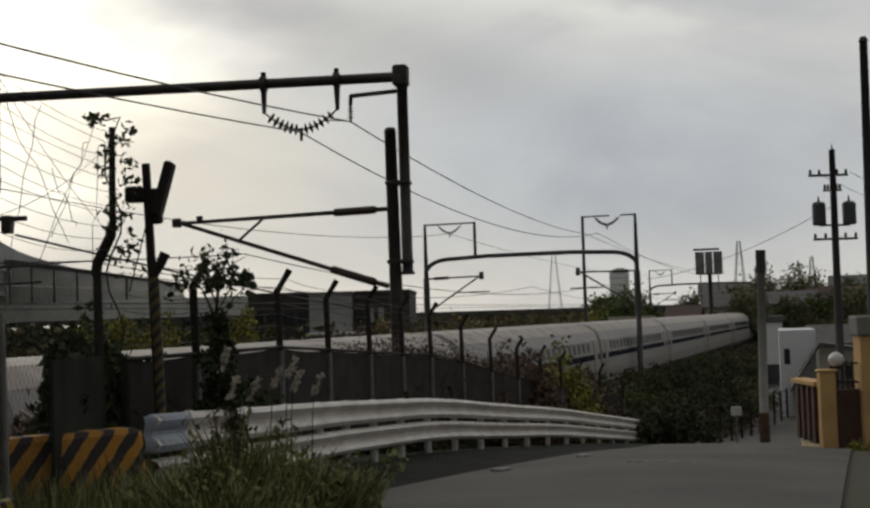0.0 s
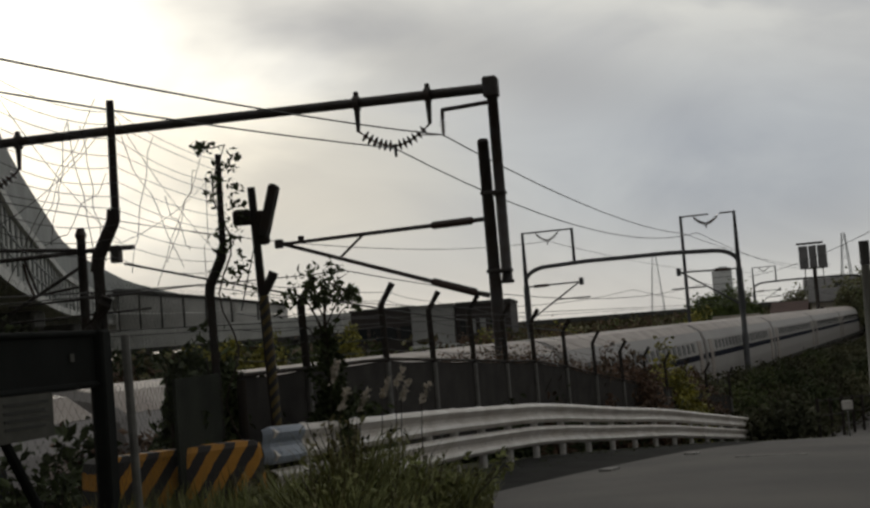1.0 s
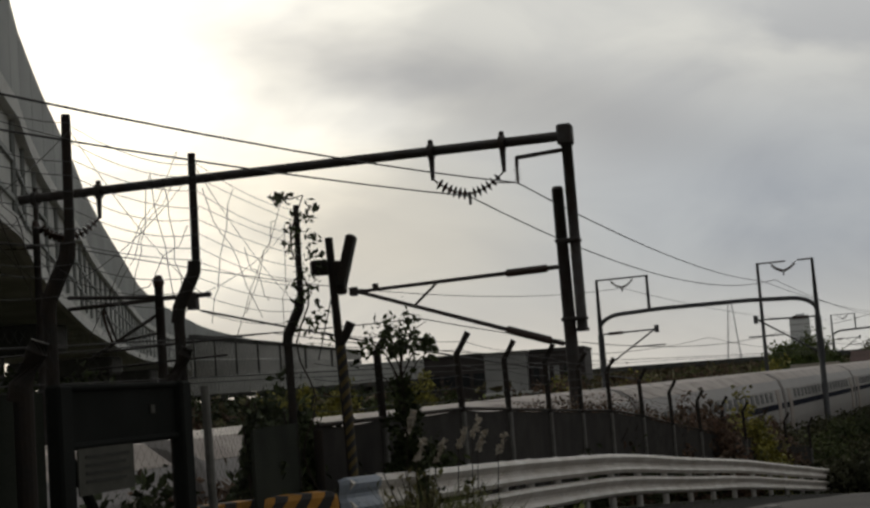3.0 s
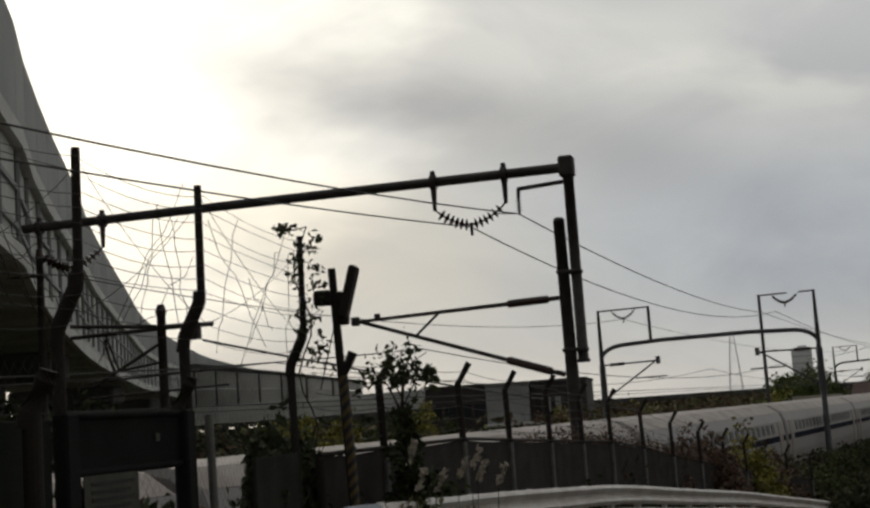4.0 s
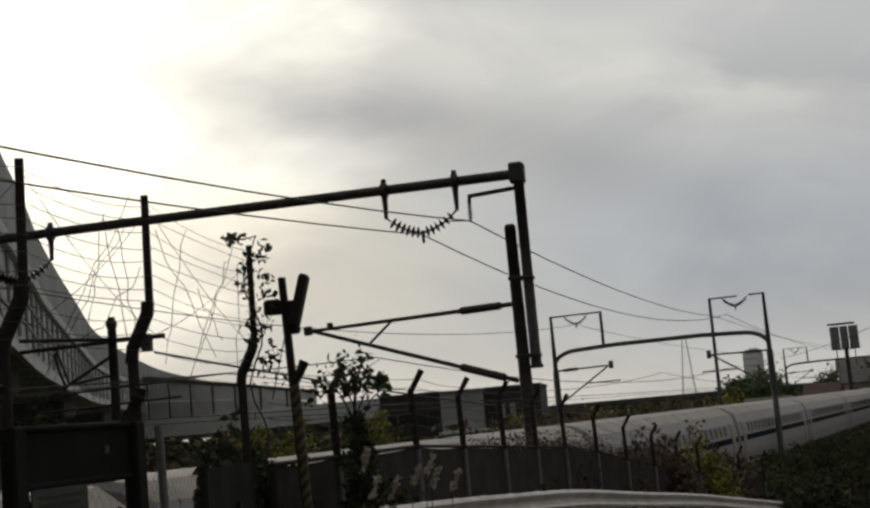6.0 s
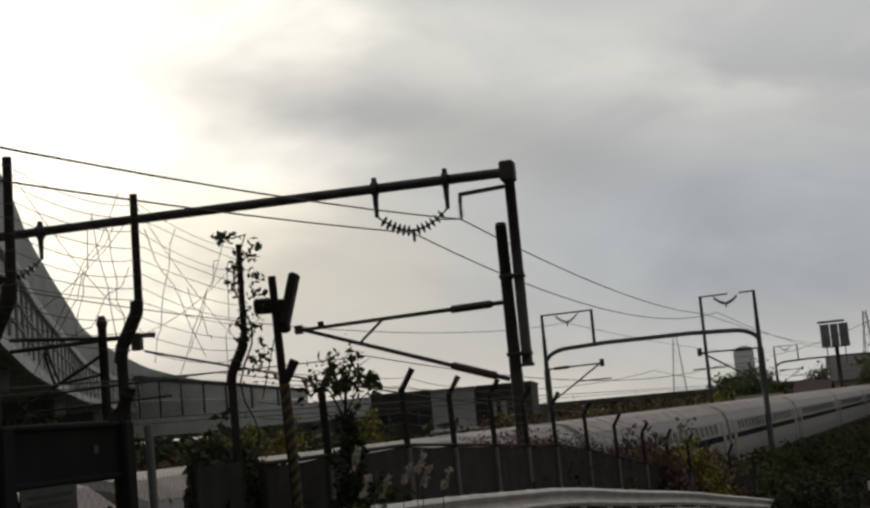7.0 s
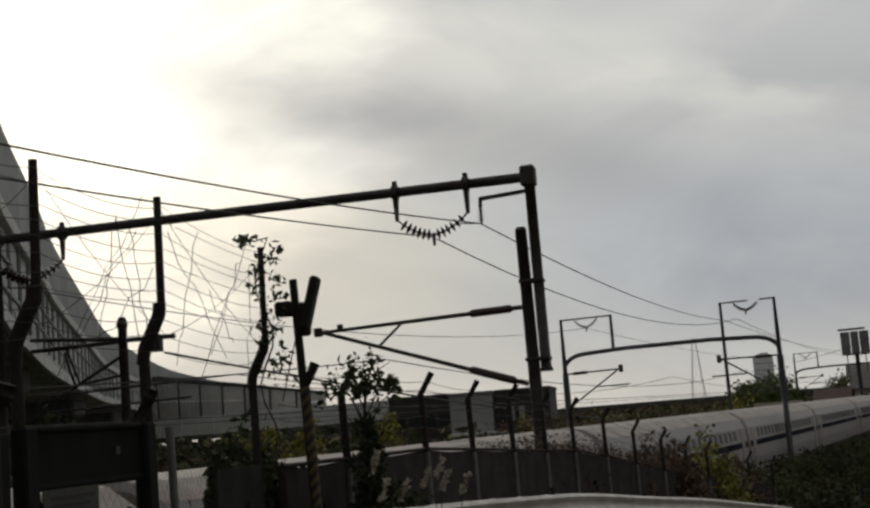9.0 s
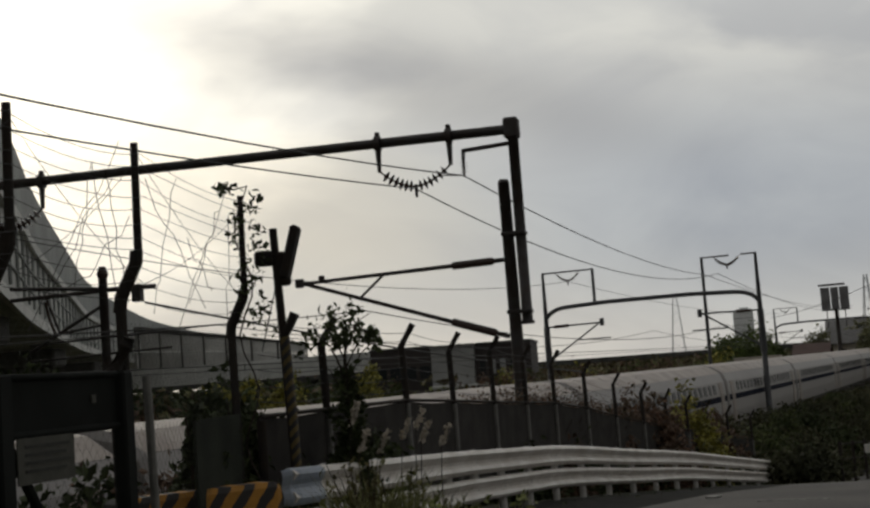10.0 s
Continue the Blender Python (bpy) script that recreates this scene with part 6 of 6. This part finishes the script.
def build_buildings():
    # white house with a sloping dark lean-to by the lower road
    g = empty("house", (16.3, 61.5, -3.6), "white rendered house with a dark sloping lean-to roof", "house", turn=-14)
    part("wall", box((-0.7, -0.2, -0.5), (0.9, 5.0, 4.15), 0.03), M_WHITEWALL, g)
    part("window", box((-0.5, -0.24, 2.6), (-0.25, -0.15, 3.3)), M_GLASSDARK, g)
    part("lean_to_roof", loft([[(1.0, y, 3.6), (-0.3, y, 1.6), (-0.3, y, 1.4), (1.0, y, 3.4)] for y in (-2.2, -0.25)]), M_ROOFTILE, g)
    part("lean_to_roof", loft([[(1.02, y, 3.6), (3.6, y, 3.2), (3.6, y, 3.0), (1.02, y, 3.4)] for y in (-2.2, 0.4)]), M_ROOFTILE, g)
    part("wall", box((0.1, -2.0, -0.5), (3.4, -0.3, 1.9), 0.02), mat("red_brown_siding", (0.11, 0.055, 0.04), 0.85, 0.25, 1.5, 0.1), g)
    house(18.55, 74.5, -3.6, 1.0, 2.0, 4.4, 0.35, -12, M_WHITEWALL, M_ROOFTILE, "small white flat house beyond the lean-to house", windows=1, flat=True)
    house(22.3, 72.0, -3.6, 4.2, 4.0, 3.4, 0.8, -10, M_BEIGE, M_ROOFTILE, "beige house with grey tiled roof", windows=2)
    house(22.5, 61.0, -3.6, 4.0, 5.0, 3.9, 0.3, -10, M_WHITEWALL, M_ROOFTILE, "white low house with flat roof", windows=2, flat=True)
    # houses on the rise behind the bank
    rows = ((31.0, 168.0, 3.6, 6, 2.9, 1.3, -15, M_DARKWALL, M_ROOFRED, "red brown house with low pitched roof beside the railway"),
            (40.5, 185.0, 6.5, 7, 5.0, 1.6, -15, M_BEIGE, M_ROOFTILE, "beige house with grey tiled roof on the rise"),
            (50.0, 190.0, 7.0, 7, 5.2, 1.6, -20, M_GREYWALL, M_ROOFTILE, "grey house with tiled roof on the rise"),
            (58.5, 196.0, 7.5, 7, 5.6, 1.7, -8, M_BEIGE, M_ROOFRED, "beige house with brown roof on the rise"),
            (66.0, 188.0, 6.0, 7, 5.0, 1.5, -25, M_GREYWALL, M_ROOFTILE, "grey house with tiled roof on the rise"),
            (47.0, 215.0, 9.0, 8, 7.0, 1.6, -12, M_GREYWALL, M_ROOFTILE, "grey house with tiled roof on the rise"),
            (71.0, 225.0, 9.0, 8, 8.0, 1.6, -18, M_BEIGE, M_ROOFTILE, "beige house with grey tiled roof on the rise"))
    for x, y, w, d, h, rh, turn, wl, rf, lb in rows:
        house(x, y, -2.6 if y < 180 else -0.9, w, d, h + (0.6 if y < 180 else -2.0), rh, turn, wl, rf, lb, group="houses on the rise", windows=3)
    # pale wall panel beside the line
    g = empty("concrete_wall", (20.2, 139.5, -3.2), "pale concrete yard wall beside the railway", "wall", turn=-10)
    for k in range(3):
        part("panel", box((-2.4 + 1.62 * k, -0.12, -0.5), (-0.8 + 1.62 * k, 0.12, 4.35), 0.02), M_BEIGE, g)
    # dark works building with a light grey block
    g = empty("works_building", (-9.5, 122.0, -2.2), "dark brown flat works building with light grey block", "building", turn=-2)
    part("wall", box((-7.3, -2, -1), (-1.6, 10, 6.3), 0.05), M_DARKWALL, g)
    part("wall", box((2.2, -2.2, -1), (7.2, 10, 6.2), 0.05), M_DARKWALL, g)
    part("block", box((-1.6, -3.5, -1), (2.15, 8, 6.2), 0.05), M_GREYWALL, g, "light grey clad block")
    part("parapet", box((-1.75, -3.65, 6.2), (2.3, 8, 6.42), 0.03), M_CONCRETE, g)
    part("parapet", box((-7.4, -2.1, 6.3), (-1.76, 10, 6.5), 0.03), M_DARKCONC, g)
    part("parapet", box((2.31, -2.3, 6.2), (7.3, 10, 6.45), 0.03), M_DARKCONC, g)
    for k in range(5):
        part("window", box((2.6 + 0.9 * k, -2.26, 3.6), (3.1 + 0.9 * k, -2.18, 4.9)), M_GREYWALL if k in (1, 2) else M_GLASSDARK, g)
    for k in range(4):
        part("window", box((-6.9 + 1.35 * k, -2.06, 3.6), (-5.9 + 1.35 * k, -1.98, 4.7)), M_GLASSDARK, g)
    part("canopy", box((-1.6, -5.2, 2.6), (3.6, -3.4, 2.85), 0.03), M_COPING, g, "pale flat canopy")
    # long far viaduct on the skyline
    g = empty("far_viaduct", (40, 500, -2), "long grey viaduct far off on the skyline", "viaduct", kind="structure", turn=2)
    part("deck", box((-170, -4, 4.2), (120, 4, 5.9), 0.1), M_DARKCONC, g)
    part("embankment", box((-170, -3, -2), (120, 3, 4.19), 0.1), mat("grassy_embankment", (0.13, 0.11, 0.08), 0.95, 0.3, 0.1, 0.1), g)
    # tower block
    g = empty("tower_block", (81.5, 595, -2), "far off tower block coloured pale for haze", "building", turn=-8)
    part("wall", box((-4.3, -4, -1), (4.3, 4, 21.6), 0.1), M_PALE, g)
    part("roof_house", box((-1.5, -1.5, 21.6), (2.5, 2, 23.4), 0.1), M_PALE, g)
    for r in range(7):
        part("storey_band", box((-4.36, -4.06, 1.2 + 2.9 * r), (4.36, 4.06, 1.5 + 2.9 * r)), M_GREYWALL, g)
    # elevated concrete wall behind the big viaduct
    g = empty("elevated_wall", (-40, 146, -2.6), "pale panelled concrete wall of an elevated line", "wall", kind="structure", turn=-14)
    for k in range(16):
        part("panel", box((-36 + 4.0 * k, -0.2, 5.2), (-32.1 + 4.0 * k, 0.2, 7.2), 0.03), M_COPING, g)
        part("pier", box((-34.5 + 4.0 * k, 0.3, -1), (-33.7 + 4.0 * k, 1.1, 5.2), 0.03), M_DARKCONC, g)
    part("deck", box((-36, -0.4, 4.7), (28, 5, 5.19), 0.03), M_DARKCONC, g)


build_buildings()


def build_signs_and_towers():
    g = empty("billboard", (30.1, 147.2, -2.4), "pole mounted billboard seen with its grey frames", "billboard", turn=-14)
    m_board = mat("faded_grey_board", (0.20, 0.2, 0.205), 0.7, 0.25, 0.8, 0.05)
    part("pole", tube([(0, 0, -1), (0, 0, 9.2)], [0.26, 0.2], 12), M_STEEL, g, smooth=True)
    for x0, x1 in ((-1.5, -0.55), (-0.45, 0.35), (0.45, 1.4)):
        part("panel", box((x0, -0.25, 7.95), (x1, 0.1, 10.35), 0.04), m_board, g)
    part("top_bar", box((-1.7, -0.15, 10.5), (1.1, 0.05, 10.72), 0.03), M_STEEL, g)
    part("frame", box((-1.5, 0.1, 7.85), (1.4, 0.2, 7.97), 0.02), M_STEEL, g)
    for x in (-1.0, 0.9):
        part("stay", tube([(x, 0, 6.0), (x, 0, 7.9)], 0.05, 6), M_STEEL, g)
    # lattice mast
    for x, y, h, w in ((88.5, 390.0, 24.0, 2.2), (62.0, 700.0, 38.0, 4.0), (118.0, 420.0, 20.0, 1.8)):
        g = empty("lattice_mast", (x, y, -2.6), "thin far off lattice mast coloured pale for haze", "mast", group="lattice masts")
        for sx, sy in ((-1, -1), (1, -1), (1, 1), (-1, 1)):
            part("leg", tube([(sx * w, sy * w, -0.5), (sx * w * 0.18, sy * w * 0.18, h)], [0.17, 0.12], 5), M_PALESTEEL, g)
        bm = bmesh.new()
        n = 9
        for k in range(n):
            for i in range(4):
                s = ((-1, -1), (1, -1), (1, 1), (-1, 1))
                f0, f1 = 1 - 0.82 * k / n, 1 - 0.82 * (k + 1) / n
                a, c = s[i], s[(i + 1) % 4]
                add_tube(bm, [(a[0] * w * f0, a[1] * w * f0, h * k / n), (c[0] * w * f1, c[1] * w * f1, h * (k + 1) / n)], 0.05, 4)
        part("bracing", bm, M_PALESTEEL, g)


build_signs_and_towers()
# olive of the trees on the rise is lightened to paint in haze
M_LEAF_HILL = mat("hazed_olive_hill_leaf", (0.20, 0.20, 0.095), 0.8, 0.3, 0.3, 0.0, second=(0.12, 0.12, 0.06), per_island=0.45)
M_LEAF_FRESH = mat("fresh_green_leaf", (0.12, 0.16, 0.035), 0.7, 0.3, 0.6, 0.0, second=(0.06, 0.085, 0.02), per_island=0.3)
tree(21.6, 149.0, -3.0, 3.0, 7.0, M_LEAF_FRESH, 0.22, 480, 34, "round green tree beside the railway", 51)
tree(18.9, 150.5, -3.0, 3.0, 6.5, M_LEAF_FRESH, 0.22, 460, 34, "broad green tree beside the railway", 57)
tree(17.2, 146.0, -3.2, 2.6, 5.0, M_LEAF_YELLOW, 0.2, 170, 28, "yellow green tree beside the railway", 52)
tree(47.9, 196.0, -0.8, 3.6, 7.8, M_LEAF_HILL, 0.26, 160, 24, "olive green tree on the rise", 53)
tree(23.5, 66.0, -3.6, 2.2, 5.6, M_LEAF_MID, 0.12, 150, 26, "green garden tree between houses", 54)
tree(56.0, 205.0, -0.6, 4.0, 9.0, M_LEAF_HILL, 0.28, 160, 24, "olive green tree on the rise", 55)
tree(36.0, 190.0, -1.4, 3.0, 5.6, M_LEAF_HILL, 0.26, 140, 24, "olive green tree on the rise", 56)
rise = random.Random(77)
for k in range(17):
    x, y = 36.5 + 2.1 * k + rise.uniform(-0.8, 0.8), rise.uniform(158, 176)
    z = ground_z(*to_uv(x, y)) - 0.2
    tree(x, y, z, rise.uniform(1.7, 2.9), rise.uniform(3.2, 5.6) - z - 1.0, (M_LEAF_HILL, M_LEAF_MID, M_LEAF_HILL)[k % 3], 0.2, 190, 26, ("olive green tree on the rise", "green tree on the rise", "olive green tree on the rise")[k % 3], 600 + k)
for k, (x, y, r, h) in enumerate(((42, 178, 2.6, 4.6), (52, 183, 2.8, 4.4), (60, 186, 3.0, 5.0), (68, 182, 3.0, 5.2), (45, 200, 3.4, 6.5), (63, 205, 3.6, 7.0))):
    tree(x, y, -1.0, r, h, (M_LEAF_HILL, M_LEAF_MID)[k % 2], 0.25, 130, 22, ("olive green tree on the rise", "green tree on the rise")[k % 2], 60 + k)
